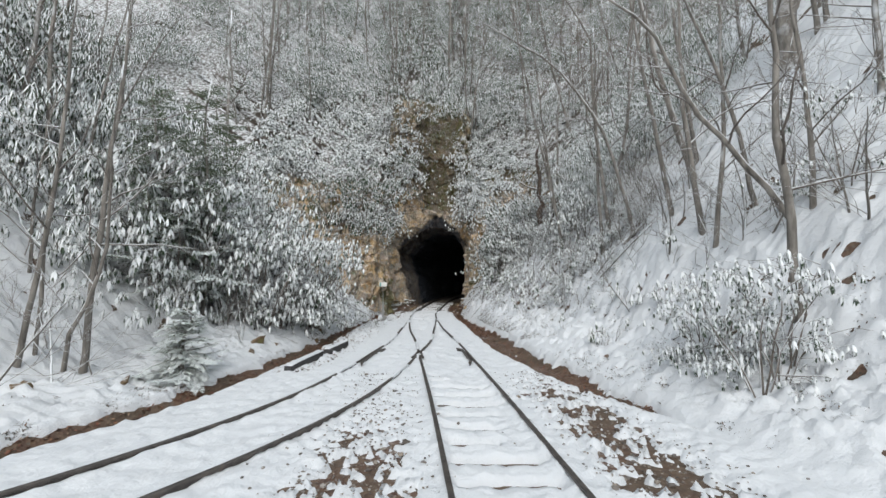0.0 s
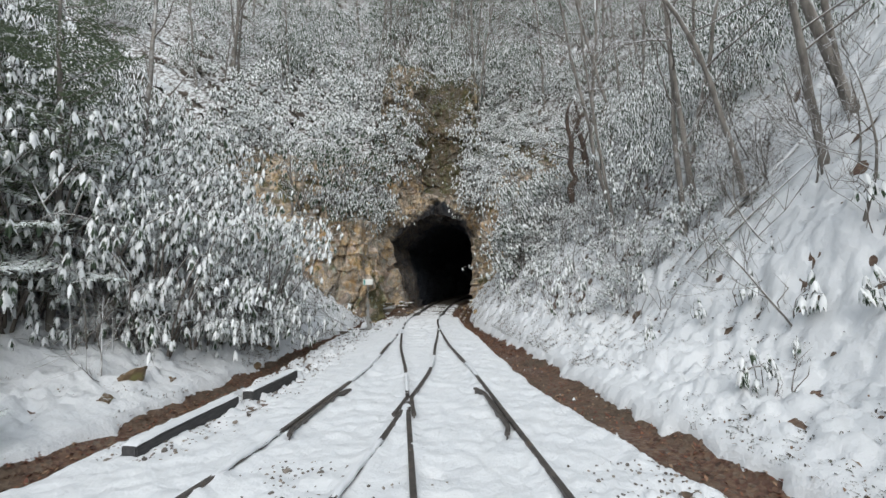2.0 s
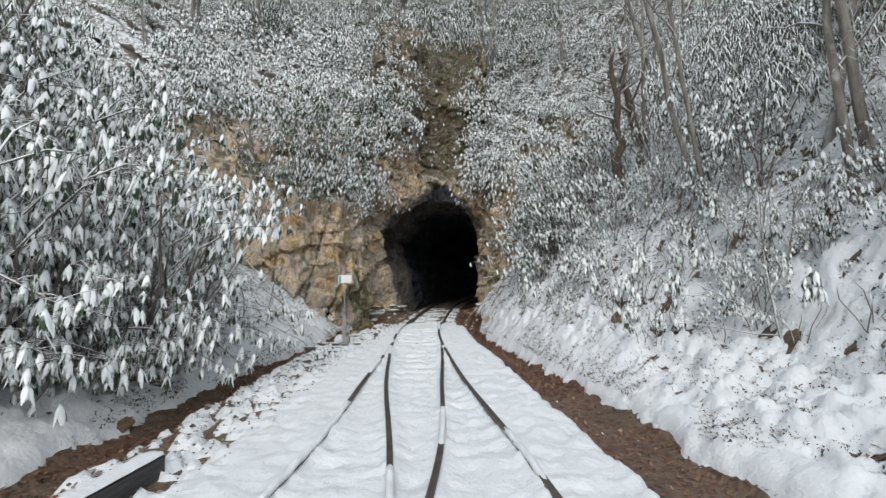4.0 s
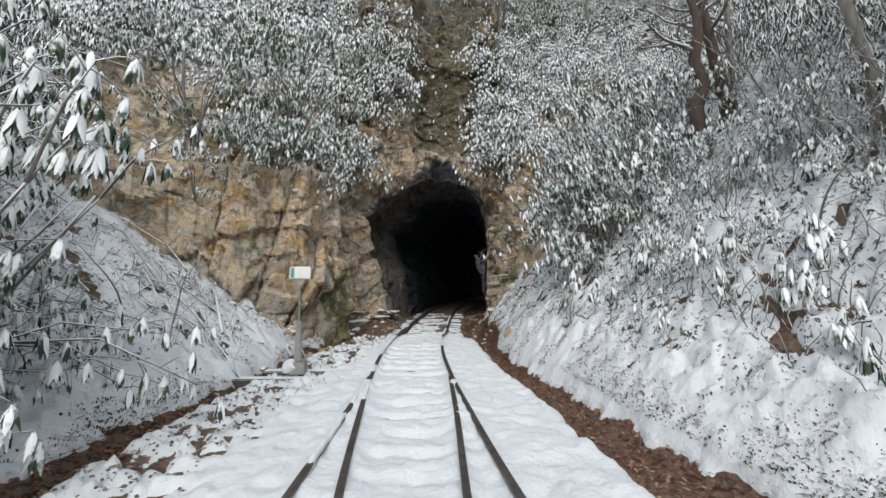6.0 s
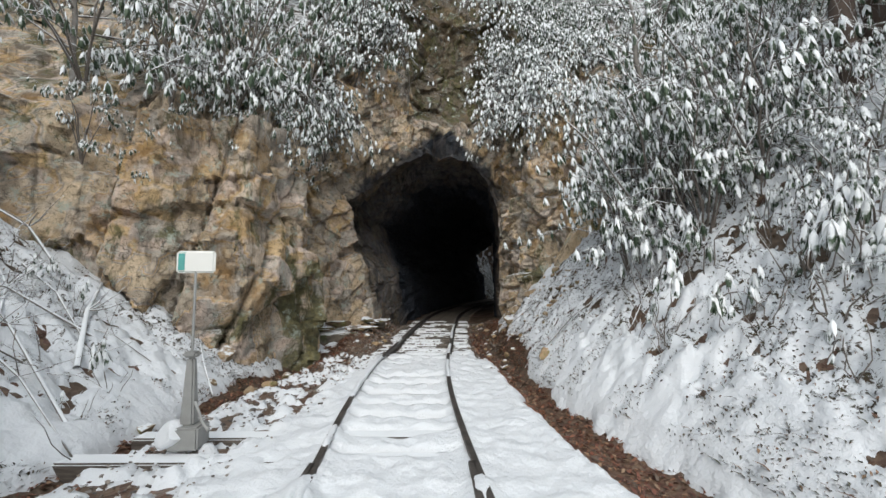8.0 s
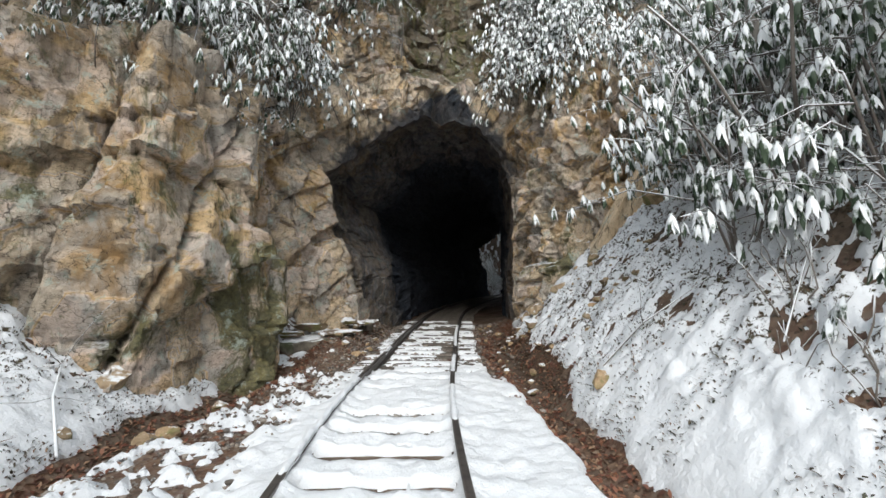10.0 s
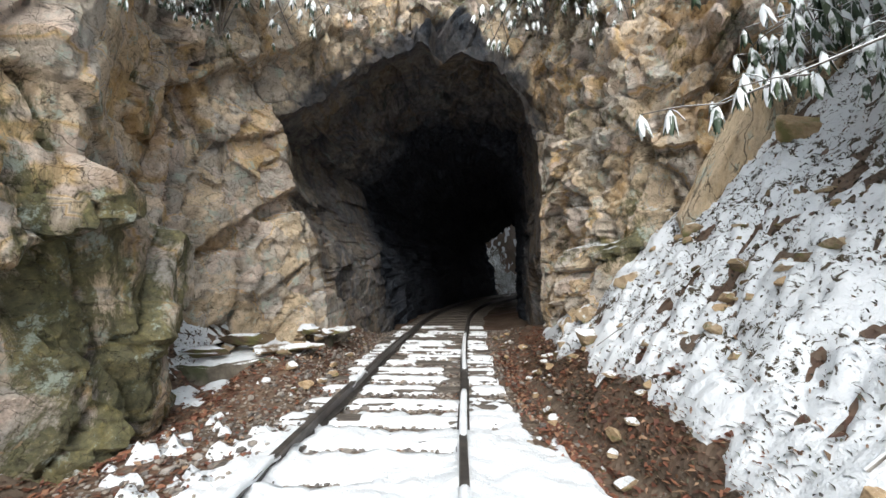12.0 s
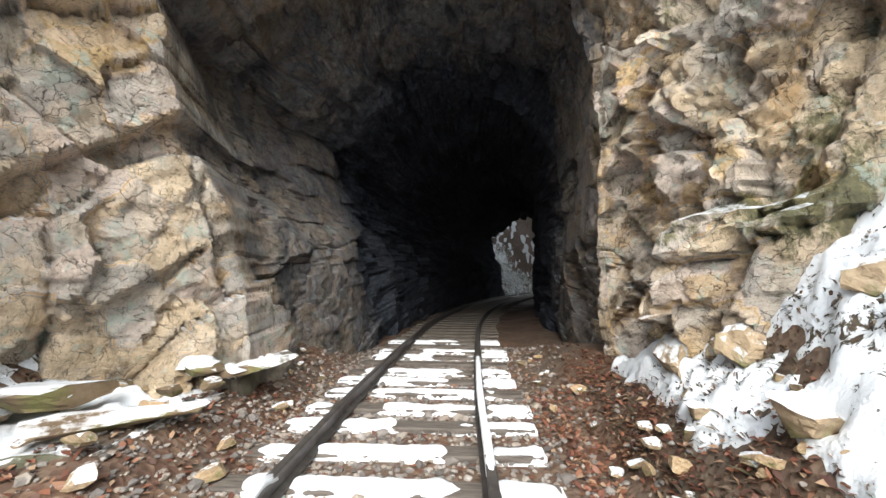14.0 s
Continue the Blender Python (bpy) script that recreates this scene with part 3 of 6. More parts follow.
def build_cliff():
    n = 520
    ox, oz = outline(n)
    even_x, even_z = ox, oz
    run = np.arange(n) * 0.033
    ox = ox + 0.24 * fbm(run * 1.7, run * 0 + 3, 6, 95, 0.75) * sstep(-0.5, 0.5, oz)
    oz = oz + 0.30 * fbm(run * 1.9, run * 0 + 8, 6, 97, 0.75) * sstep(3, 4, oz)
    # directions in which the face spreads from the mouth
    ang = np.linspace(radians(-14), radians(194), n)
    dx, dz = np.cos(ang), np.sin(ang)
    reach = np.concatenate([np.arange(0, 5.0, 0.04), np.arange(5.0, 10, 0.055), np.arange(10, 13, 0.2), np.arange(13, 75, 0.8)])
    Q = ox[:, None] + dx[:, None] * reach
    Z = oz[:, None] + dz[:, None] * reach
    # uneven corners, so that no rows show
    shake = np.random.default_rng(5).uniform(-0.3, 0.3, (2,) + Q.shape) * np.gradient(reach) * sstep(0, 0.1, reach)
    Q, Z = Q + shake[0], Z + shake[1]
    x, y, nx, ny = along_plan(Q)
    back = setback(Q, Z)
    rel, block = rock_relief(Q, Z, 0.42 + 0.20 * sstep(0.6, 1.6, Q) + 0.25 * sstep(5.0, 6.0, Z) * sstep(0.6, -0.6, Q))
    rel = rel * (0.45 + 0.55 * sstep(0, 0.6, reach)) * (1 - 0.3 * sstep(-6.4, -7.2, Q)) + beds(Q, Z) + 0.5 * fbm(Q * 0.25, Z * 0.25, 3, 91) * sstep(1, 5, reach)
    rel = rel - 0.9 * np.exp(-((Q + 0.65 + 0.1 * (Z - 6.5)) / 0.26) ** 2) * sstep(6.2, 6.4, Z) * (1 - sstep(7.1, 7.7, Z))
    gully = np.exp(-((Q + 0.3) / 1.5) ** 4) * sstep(7.2, 8.6, Z)
    rel = rel * (1 - 0.75 * sstep(1.5, 4, back)) - 1.1 * gully
    V = np.stack([x + nx * rel, y + ny * rel + back, Z], -1)
    # stains: damp, moss and soot
    wet = 0.6 * sstep(4.0, 7.0, Z) + 0.7 * sstep(8.5, 11, Z) + 1.6 * gully + 1.1 * fbm(Q * 0.7, Z * 0.22, 5, 141, 0.65) + 0.3 * sstep(-6.2, -7.5, Q)
    green = 0.65 * sstep(-8.9, -8.5, Q) * sstep(-6.6, -6.9, Q) * sstep(2.5, 2.0, Z) + 0.8 * sstep(2.5, 3.0, Q) * sstep(5.2, 4.4, Q) * sstep(1.5, 1.75, Z) * sstep(2.2, 2.0, Z)
    green = green + 0.7 * sstep(2.2, 1.7, Q) * sstep(0, 1.5, Q) * sstep(1.3, 0.6, Z)
    soot_shade = (0.30 + 0.9 * fbm(Q * 1.6, Z * 1.6, 4, 143, 0.7)) * sstep(4.0, 5.2, Z) - 0.9 * reach + 0.7 * np.exp(-((Q + 0.65) / 0.5) ** 2) * sstep(5.8, 6.3, Z) * sstep(1.8, 0.6, reach)
    soot_shade = 0.9 * sstep(-0.12, 0.22, soot_shade)
    green = green + sstep(-6.0, -7.0, Q) * (1.6 * np.maximum(fbm(Q * 1.3, Z * 0.45, 4, 145, 0.6), 0) + 0.15)
    green = green + sstep(1.5, 2.0, Q) * (1.5 * np.maximum(fbm(Q * 1.6, Z * 0.7, 4, 147, 0.6), 0) + 0.12)
    # the throat: from the mouth's edge inwards, along the track
    depth = np.concatenate([np.arange(0.06, 4.5, 0.06), np.arange(4.5, 27.5, 0.3)])
    side_x, side_z = even_x + 1.06, even_z
    narrow = 1 - 0.03 * sstep(0.5, 3.0, depth)
    yy = 34.9 + depth
    c = centre(yy)
    left_side = sstep(0.3, -1.5, side_x)[:, None]
    TX = c[None, :] + side_x[:, None] * (narrow[None, :] - 0.20 * left_side * sstep(0.6, 3.5, depth)[None, :])
    TZ = side_z[:, None] * (1 - 0.05 * sstep(0.5, 3, depth))[None, :]
    TY = np.repeat(yy[None, :], n, 0)
    arc = np.linspace(0, 17, n)[:, None] + 0 * TY
    rt, tblock = rock_relief(arc + 40, TY * 0.9, 0.55)
    inw = np.stack([-(side_x[:, None] + 0.0), 0 * side_x[:, None], 2.2 - side_z[:, None]], -1)
    inw = inw / np.linalg.norm(inw, axis=-1, keepdims=True)
    grow = sstep(0, 0.3, depth)[None, :, None]
    T = np.stack([TX, TY, TZ], -1) + inw * (np.minimum(rt, 0.16 + 0.14 * left_side)[..., None] - 0.06) * grow - inw * 0.06 * grow
    # blend the mouth's edge
    first = V[:, :1, :]
    w = (1 - sstep(0, 0.3, depth))[None, :, None]
    T = T * (1 - w) + (first + np.stack([0 * TY, np.repeat(depth[None, :], n, 0), 0 * TY], -1)) * w
    faces = grid_faces(*V.shape[:2])
    slope = (back[:-1, :-1] > 3.6).reshape(-1)
    used = V.reshape(-1, 3)

    def stained(me, **values):
        for key, val in values.items():
            me.attributes.new(key, "FLOAT", "POINT").data.foreach_set("value", np.ascontiguousarray(val, dtype=np.float32).reshape(-1))
        me.set_sharp_from_angle(angle=radians(13))

    for name, which, mat, label, kind in (("cliff", ~slope, MAT_ROCK, "tan and grey fractured sandstone cliff with mossy ledges", "cliff"),
                                          ("hillside", slope, MAT_HILL, "steep snowy hillside above the cliff", "hillside")):
        f = faces[which]
        keep, f = np.unique(f, return_inverse=True)
        me = mesh_from(name, used[keep], f.reshape(-1, 4), mat)
        if name == "cliff":
            stained(me, block=block.reshape(-1)[keep], wet=np.clip(wet, 0, 2.0).reshape(-1)[keep], green=green.reshape(-1)[keep], soot_shade=soot_shade.reshape(-1)[keep])
        tagged(new(name, me), label, kind, kind="structure")
    # smoke and painted-in tunnel shade blacken the roof first, the walls further in
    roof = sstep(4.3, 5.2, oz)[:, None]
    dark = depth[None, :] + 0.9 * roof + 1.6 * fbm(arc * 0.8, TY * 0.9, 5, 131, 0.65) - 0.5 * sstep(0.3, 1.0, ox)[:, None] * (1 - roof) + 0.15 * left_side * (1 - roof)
    tsoot_shade = np.maximum(0.66 * sstep(0.0, 0.5, dark) + 0.14 * sstep(0.5, 2.0, dark) + 0.20 * sstep(2.2, 4.5, dark), soot_shade[:, :1] * w[..., 0])
    throat = np.concatenate([first, T], 1)
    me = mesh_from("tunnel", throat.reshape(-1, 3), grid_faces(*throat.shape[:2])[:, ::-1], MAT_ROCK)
    stained(me, block=np.concatenate([block[:, :1], tblock], 1), wet=np.concatenate([wet[:, :1], 0.5 + 0 * TY], 1), green=0 * throat[..., 0], soot_shade=np.concatenate([soot_shade[:, :1], tsoot_shade], 1))
    tagged(new("tunnel", me), "rough-hewn railway tunnel through the rock, darkened by soot and painted shade", "tunnel", kind="structure")


build_cliff()

# ---- the tracks ----
RAIL = [(-0.065, -0.165), (0.065, -0.165), (0.065, -0.15), (0.012, -0.13), (0.010, -0.05), (0.036, -0.038), (0.036, -0.008), (0.026, 0.0), (-0.026, 0.0), (-0.036, -0.008), (-0.036, -0.038),
        (-0.010, -0.05), (-0.012, -0.13), (-0.065, -0.15)]


def swept(line, offset, y0, y1, profile, step=0.4, lift=None):
    """A profile swept along a track's line, offset to one side."""
    n = max(3, int((y1 - y0) / step) + 1)
    ys = np.linspace(y0, y1, n)
    xs = line(ys)
    slope = np.gradient(xs, ys)
    w = np.sqrt(1 + slope ** 2)
    off = offset(ys) if callable(offset) else offset + 0 * ys
    px, py = xs + off / w, ys - off * slope / w
    up = lift(ys) if lift else 0 * ys
    verts = [(px[i] + a / w[i], py[i] - a * slope[i] / w[i], b + up[i]) for i in range(n) for a, b in profile]
    k = len(profile)
    faces = [(i * k + j, i * k + (j + 1) % k, (i + 1) * k + (j + 1) % k, (i + 1) * k + j) for i in range(n - 1) for j in range(k)]
    faces += [tuple(range(k))[::-1], tuple((n - 1) * k + j for j in range(k))]
    return verts, faces


def rail_mesh(line, offset, y0, y1, step=0.4):
    return mesh_from("rail", *swept(line, offset, y0, y1, RAIL, step), MAT_STEEL, False)


def rail_snow(line, offset, stretches, rail):
    """Ridges of snow left on a rail's head, each a part."""
    for y0, y1 in stretches:
        h = lambda ys: 0.010 * np.sin(ys * 7.1) + 0.008 * np.sin(ys * 17.3 + 1) - 0.03 * (1 - sstep(0, 0.2, ys - y0)) - 0.03 * sstep(-0.2, 0, ys - y1)
        v, f = swept(line, offset, y0, y1, [(-0.040, -0.02), (0.040, -0.02), (0.034, 0.012), (0.012, 0.026), (-0.018, 0.024), (-0.036, 0.008)], 0.08, h)
        part("snow_ridge", mesh_from("snow_ridge", v, f, MAT_SNOW), rail, "snow lying on the rail")


track = thing("railway_track", "snow-covered single railway track with rusty steel rails", "railway track")
rail = part("rail", rail_mesh(centre, 0.75, -8, 70), track)
rail_snow(centre, 0.75, [(-6, 4.0), (15.6, 17.0), (27.2, 28.9), (29.6, 31.2), (32.3, 36.4)], rail)
part("rail", rail_mesh(centre, -0.75, -8, 13.75), track)
rail = part("rail", rail_mesh(centre, -0.75, 14.35, 70), track)
rail_snow(centre, -0.75, [(14.6, 16.2), (22.4, 23.6), (24.2, 24.9), (26.0, 29.3), (31.4, 32.2)], rail)
branch = thing("railway_siding", "snow-covered siding track that branches off at a switch", "railway track")
rail = part("rail", rail_mesh(siding, -0.75, -2, 23.8), branch)
rail_snow(siding, -0.75, [(11.2, 12.6), (15.3, 18.4), (20.1, 21.8), (22.2, 23.6)], rail)
part("rail", rail_mesh(siding, 0.75, -2, 13.75), branch)
rail = part("rail", rail_mesh(siding, 0.75, 14.35, 23.8), branch)
rail_snow(siding, 0.75, [(11.0, 12.5), (16.5, 18.0)], rail)
# frog, wing rails and guard rails
frog = thing("switch_frog", "worn steel switch frog half buried in snow", "switch part")
part("frog_point", rail_mesh(centre, -0.75, 13.72, 14.08, 0.1), frog)
part("wing_rail", rail_mesh(centre, lambda y: -0.75 + 0.07 + 0.06 * np.maximum(13.9 - y, 0) ** 1.5, 13.45, 14.4, 0.1), frog)
part("wing_rail", rail_mesh(siding, lambda y: 0.75 - 0.07 - 0.06 * np.maximum(13.9 - y, 0) ** 1.5, 13.45, 14.4, 0.1), frog)
for line, side in ((centre, 1), (siding, -1)):
    g = tagged(new("guard_rail", rail_mesh(line, lambda y: side * (0.655 - 0.16 * np.clip((np.abs(y - 13.6) - 0.75) / 0.5, 0, 1) ** 1.5), 12.5, 14.75, 0.12)),
               "short dark steel guard rail beside the running rail", "guard rail", "guard rails")


# sleepers, with caps of snow where the track comes out of the drift
def sleeper_mesh():
    bm = bmesh.new()
    bmesh.ops.create_cube(bm, size=1.0, matrix=Matrix.Diagonal((2.55, 0.23, 0.18, 1)))
    bmesh.ops.bevel(bm, geom=bm.edges[:], offset=0.012, segments=1, affect="EDGES")
    me = bpy.data.meshes.new("sleeper")
    bm.to_mesh(me)
    bm.free()
    me.materials.append(MAT_SLEEPER)
    return me


def cap_mesh(seed):
    xs, ys = np.linspace(-1.29, 1.29, 74), np.linspace(-0.17, 0.17, 11)
    X, Y = np.meshgrid(xs, ys, indexing="ij")
    edge = 0.112 + 0.15 * fbm(X * 3.0, Y * 0 + seed, 4, seed, 0.7)
    d = 0.036 * np.sqrt(np.clip(1 - (np.abs(Y) / np.maximum(edge, 0.02)) ** 2, 0, 1)) * sstep(1.30, 1.2, np.abs(X)) + 0.055 * fbm(X * 5, Y * 7, 4, seed + 5, 0.65)
    d = d - 0.07 * sstep(0.70, 0.9, vnoise(X * 1.6, Y * 0, seed + 9)) - 0.05 * np.exp(-((np.abs(X) - 0.75) / 0.07) ** 2)
    Z = np.where(np.abs(Y) > np.minimum(edge + 0.012, 0.15), -0.05, d - 0.006)
    return mesh_from("snow_cap", np.stack([X, Y, Z], -1).reshape(-1, 3), grid_faces(74, 11), MAT_SNOW)


SLEEPER, CAPS = sleeper_mesh(), [cap_mesh(600 + 20 * k) for k in range(6)]
for k in range(106):
    y = -3.0 + 0.6 * k + 0.03 * math.sin(k * 2.3)
    slope = float(centre(y + 0.1) - centre(y - 0.1)) / 0.2
    one = part("sleeper", SLEEPER, track, place=pose(float(centre(y)) + 0.04 * math.sin(k * 5.1), y, -0.255, 0, 0, -math.degrees(math.atan(slope)) + 1.2 * math.sin(k * 3.7)))
    if 25.4 < y < 36.6 or (y < 39 and k % 3):
        part("snow_cap", CAPS[k % 6], one, "strip of snow on the sleeper", pose(0, 0, 0.088, 0, 0, 180 * (k % 2)))
# long timbers under the switch stand
for k, (y, x0) in enumerate(((24.2, -4.75), (24.85, -4.3))):
    bm = bmesh.new()
    bmesh.ops.create_cube(bm, size=1.0, matrix=Matrix.Translation((x0 + 2.3, y, -0.225)) @ Matrix.Diagonal((4.6, 0.25, 0.2, 1)))
    bmesh.ops.bevel(bm, geom=bm.edges[:], offset=0.02, segments=2, affect="EDGES")
    me = bpy.data.meshes.new("switch_timber")
    bm.to_mesh(me)
    bm.free()
    me.materials.append(MAT_TIMBER)
    tagged(new("switch_timber", me), "long snow-covered switch timber under the rails", "timber", "switch timbers")

# ---- plants ----
def soup(chunks):
    """Joins (vertices, faces) chunks."""
    verts, faces, base = [], [], 0
    for v, f in chunks:
        verts.append(np.asarray(v, float))
        faces += [tuple(i + base for i in q) for q in f]
        base += len(v)
    return np.concatenate(verts), faces


def leaf_grid(length, width, droop, rows, cols, curl):
    """One drooping leaf that leaves the twig along +x; droop: how steeply it hangs."""
    s = np.linspace(0, 1, rows)
    bend = droop * np.minimum(1, 0.72 + s * 1.6)
    step = length / (rows - 1)
    cx = np.concatenate([[0], np.cumsum(np.cos(bend[:-1]) * step)])
    cz = -np.concatenate([[0], np.cumsum(np.sin(bend[:-1]) * step)])
    w = width * np.sin(np.pi * np.clip(0.08 + 0.9 * s, 0, 1)) ** 0.7 * 0.5
    k = np.linspace(-1, 1, cols)
    X = cx[:, None] + 0 * k - np.abs(k) * w[:, None] * curl * np.sin(bend)[:, None]
    Y = w[:, None] * k
    Z = cz[:, None] - np.abs(k) * w[:, None] * curl * np.cos(bend)[:, None]
    return np.stack([X, Y, Z], -1).reshape(-1, 3), grid_faces(rows, cols)


def spin(v, a):
    c, s = math.cos(a), math.sin(a)
    return v @ np.array([[c, s, 0], [-s, c, 0], [0, 0, 1.0]])


def leaf_cluster(rng, count, length, rows, cols):
    out, faces, base = [], [], 0
    turn = rng.uniform(0, 6.28)
    for k in range(count):
        v, f = leaf_grid(length * rng.uniform(0.7, 1.1), length * rng.uniform(0.19, 0.27), rng.uniform(1.30, 1.66), rows, cols, 0.55)
        v = spin(v, turn + 6.283 * k / count + rng.uniform(-0.25, 0.25))
        out.append(v)
        faces.append(f + base)
        base += len(v)
    return np.concatenate(out), np.concatenate(faces)


def rhododendron_arrays(seed, radius, height, clusters, leaf, count, rows, cols, every=1):
    """Wood and leaves of one shrub. every: which clusters have a twig of their own."""
    rng = np.random.default_rng(seed)
    stems, wood = [], []
    for k in range(6):
        a = 6.283 * k / 6 + rng.uniform(-0.4, 0.4)
        reach, top = radius * rng.uniform(0.35, 0.8), height * rng.uniform(0.55, 0.95)
        pts = [(math.cos(a) * reach * s ** 1.3 + rng.normal(0, 0.05) * s, math.sin(a) * reach * s ** 1.3 + rng.normal(0, 0.05) * s, -0.3 + (top + 0.3) * s - 0.25 * reach * s ** 3) for s in np.linspace(0, 1, 6)]
        stems.append(np.array(pts))
        wood.append(tube(pts, list(np.linspace(0.026, 0.011, 6) * min(1.0, radius / 1.3)), 5))
    joints = np.concatenate([s[2:] for s in stems])
    leaves, faces, base = [], [], 0
    per = 9
    for i in range(clusters):
        # a bough carries some clusters towards its tip; between the boughs there are gaps
        if i % per == 0:
            a, r, h = rng.uniform(0, 6.283), rng.uniform(0.55, 1.1), rng.uniform(0.08, 1.0)
            edge = math.sqrt(max(0.06, 1 - (max(h - 0.35, 0) / 0.68) ** 2)) * (0.7 + 0.6 * float(vnoise(a * 1.6 + 5, h * 4, seed)))
            tip = np.array([math.cos(a) * r * radius * edge, math.sin(a) * r * radius * edge, h * height])
            j = joints[np.argmin(((joints - tip) ** 2).sum(1) + np.where(joints[:, 2] > tip[2] + 0.1, 1.0, 0))]
            mid = (j + tip) / 2 + np.array([0, 0, 0.14 * np.linalg.norm(tip - j)])
            if (i // per) % max(1, every // 4) == 0:
                wood.append(tube([j, mid, tip], [0.014, 0.011, 0.006], 4))
        f = rng.uniform(0.35, 1.1)
        on = (1 - f) ** 2 * j + 2 * f * (1 - f) * mid + f * f * tip
        p = on + rng.normal(0, 0.15, 3) * np.array([radius, radius, 0.8]) * 0.8
        v, q = leaf_cluster(rng, count, leaf * rng.uniform(0.8, 1.15), rows, cols)
        leaves.append(v + p)
        faces.append(q + base)
        base += len(v)
        if every == 1:
            wood.append(tube([on, (on + p) / 2 + np.array([0, 0, 0.02]), p], [0.007, 0.006, 0.005], 3))
    return soup(wood), (np.concatenate(leaves), np.concatenate(faces))


def rhododendron_meshes(*args):
    wood, leaves = rhododendron_arrays(*args)
    return mesh_from("wood", *wood, MAT_TWIG), mesh_from("crown", *leaves, MAT_LEAF)


def rhododendron(meshes, place, label, group):
    ob = thing("rhododendron", label, "shrub", place, group)
    part("wood", meshes[0], ob, kind="stuff")
    part("crown", meshes[1], ob, "drooping evergreen leaves weighed down with snow", kind="stuff")
    return ob


def hanging_meshes(seed, out, fall, clusters):
    """A shrub rooted on a ledge whose boughs reach out and hang down the rock."""
    rng = np.random.default_rng(seed)
    wood, leaves, faces, base, boughs = [], [], [], 0, []
    for k in range(8):
        a, reach, drop = rng.uniform(-1.1, 1.1), out * rng.uniform(0.5, 1.1), fall * rng.uniform(0.25, 1.05)
        s = np.linspace(0, 1, 6)
        pts = np.stack([math.sin(a) * reach * 1.3 * s, 0.4 - math.cos(a) * reach * s ** 0.8, 0.5 * np.sin(s * 2.0) - drop * s ** 2], -1) + rng.normal(0, 0.04, (6, 3))
        boughs.append(pts)
        wood.append(tube(pts, list(np.linspace(0.026, 0.008, 6)), 5))
    for i in range(clusters):
        b = boughs[i % 8]
        f = rng.uniform(0.25, 1.0) ** 0.8 * 4.99
        on = b[int(f)] + (b[int(f) + 1] - b[int(f)]) * (f - int(f))
        p = on + rng.normal(0, 0.17, 3) + np.array([0, -0.05, 0.04])
        v, q = leaf_cluster(rng, 8, 0.21 * rng.uniform(0.85, 1.15), 4, 3)
        leaves.append(v + p)
        faces.append(q + base)
        base += len(v)
        wood.append(tube([on, (on + p) / 2 + np.array([0, 0, 0.02]), p], [0.007, 0.006, 0.005], 3))
    return mesh_from("wood", *soup(wood), MAT_TWIG), mesh_from("crown", np.concatenate(leaves), np.concatenate(faces), MAT_LEAF)


HANG = [hanging_meshes(261 + k, 1.5 + 0.2 * k, 1.4 + 0.5 * k, 120) for k in range(4)]
NEAR = [rhododendron_meshes(101 + k, 1.35 + 0.15 * k, 2.7 + 0.3 * k, 150, 0.22, 9, 4, 3) for k in range(4)]
MIDDLE = [rhododendron_meshes(151 + k, 1.7, 3.0, 125, 0.25, 6, 3, 2, 4) for k in range(3)]
BACK = [rhododendron_arrays(201 + k, 1.8, 3.1, 125, 0.28, 6, 3, 2, 200)[1] for k in range(4)]
FAR = [rhododendron_arrays(221 + k, 2.4, 3.6, 120, 0.40, 5, 2, 2, 200)[1] for k in range(4)]
SPRIG = [rhododendron_meshes(251 + k, 0.45, 0.8, 9, 0.19, 8, 4, 3) for k in range(3)]


def ground_at(x, y):
    return float(ground_height(np.array(x), np.array(y)))


def cliff_at(q, z):
    x, y, nx, ny = along_plan(np.array(float(q)))
    return float(x), float(y) + float(setback(np.array(float(q)), np.array(float(z)))), float(z)


def put_shrub(kind, rng, x, y, z, low=0.85, high=1.2, lean=(0, 0), label="snow-laden rhododendron shrub with drooping dark green leaves", group="rhododendron thicket"):
    s = rng.uniform(low, high)
    m = pose(x, y, z, lean[0], lean[1], 0) @ pose(0, 0, 0, rng.uniform(-6, 6), rng.uniform(-6, 6), rng.uniform(0, 360)) @ Matrix.Scale(s, 4)
    return rhododendron(kind[int(rng.integers(len(kind)))], m, label, group)


def joined_thicket(name, places, rng, label, source=None):
    """A far thicket that nobody could count, as one object."""
    verts, faces, base = [], [], 0
    source = source or FAR
    for x, y, z, size in places:
        v, f = source[int(rng.integers(len(source)))]
        verts.append(spin(v, rng.uniform(0, 6.283)) * size * rng.uniform(0.85, 1.2) + np.array([x, y, z]))
        faces.append(f + base)
        base += len(v)
    ob = new(name, mesh_from(name, np.concatenate(verts), np.concatenate(faces), MAT_LEAF))
    tagged(ob, label, "thicket", kind="stuff")


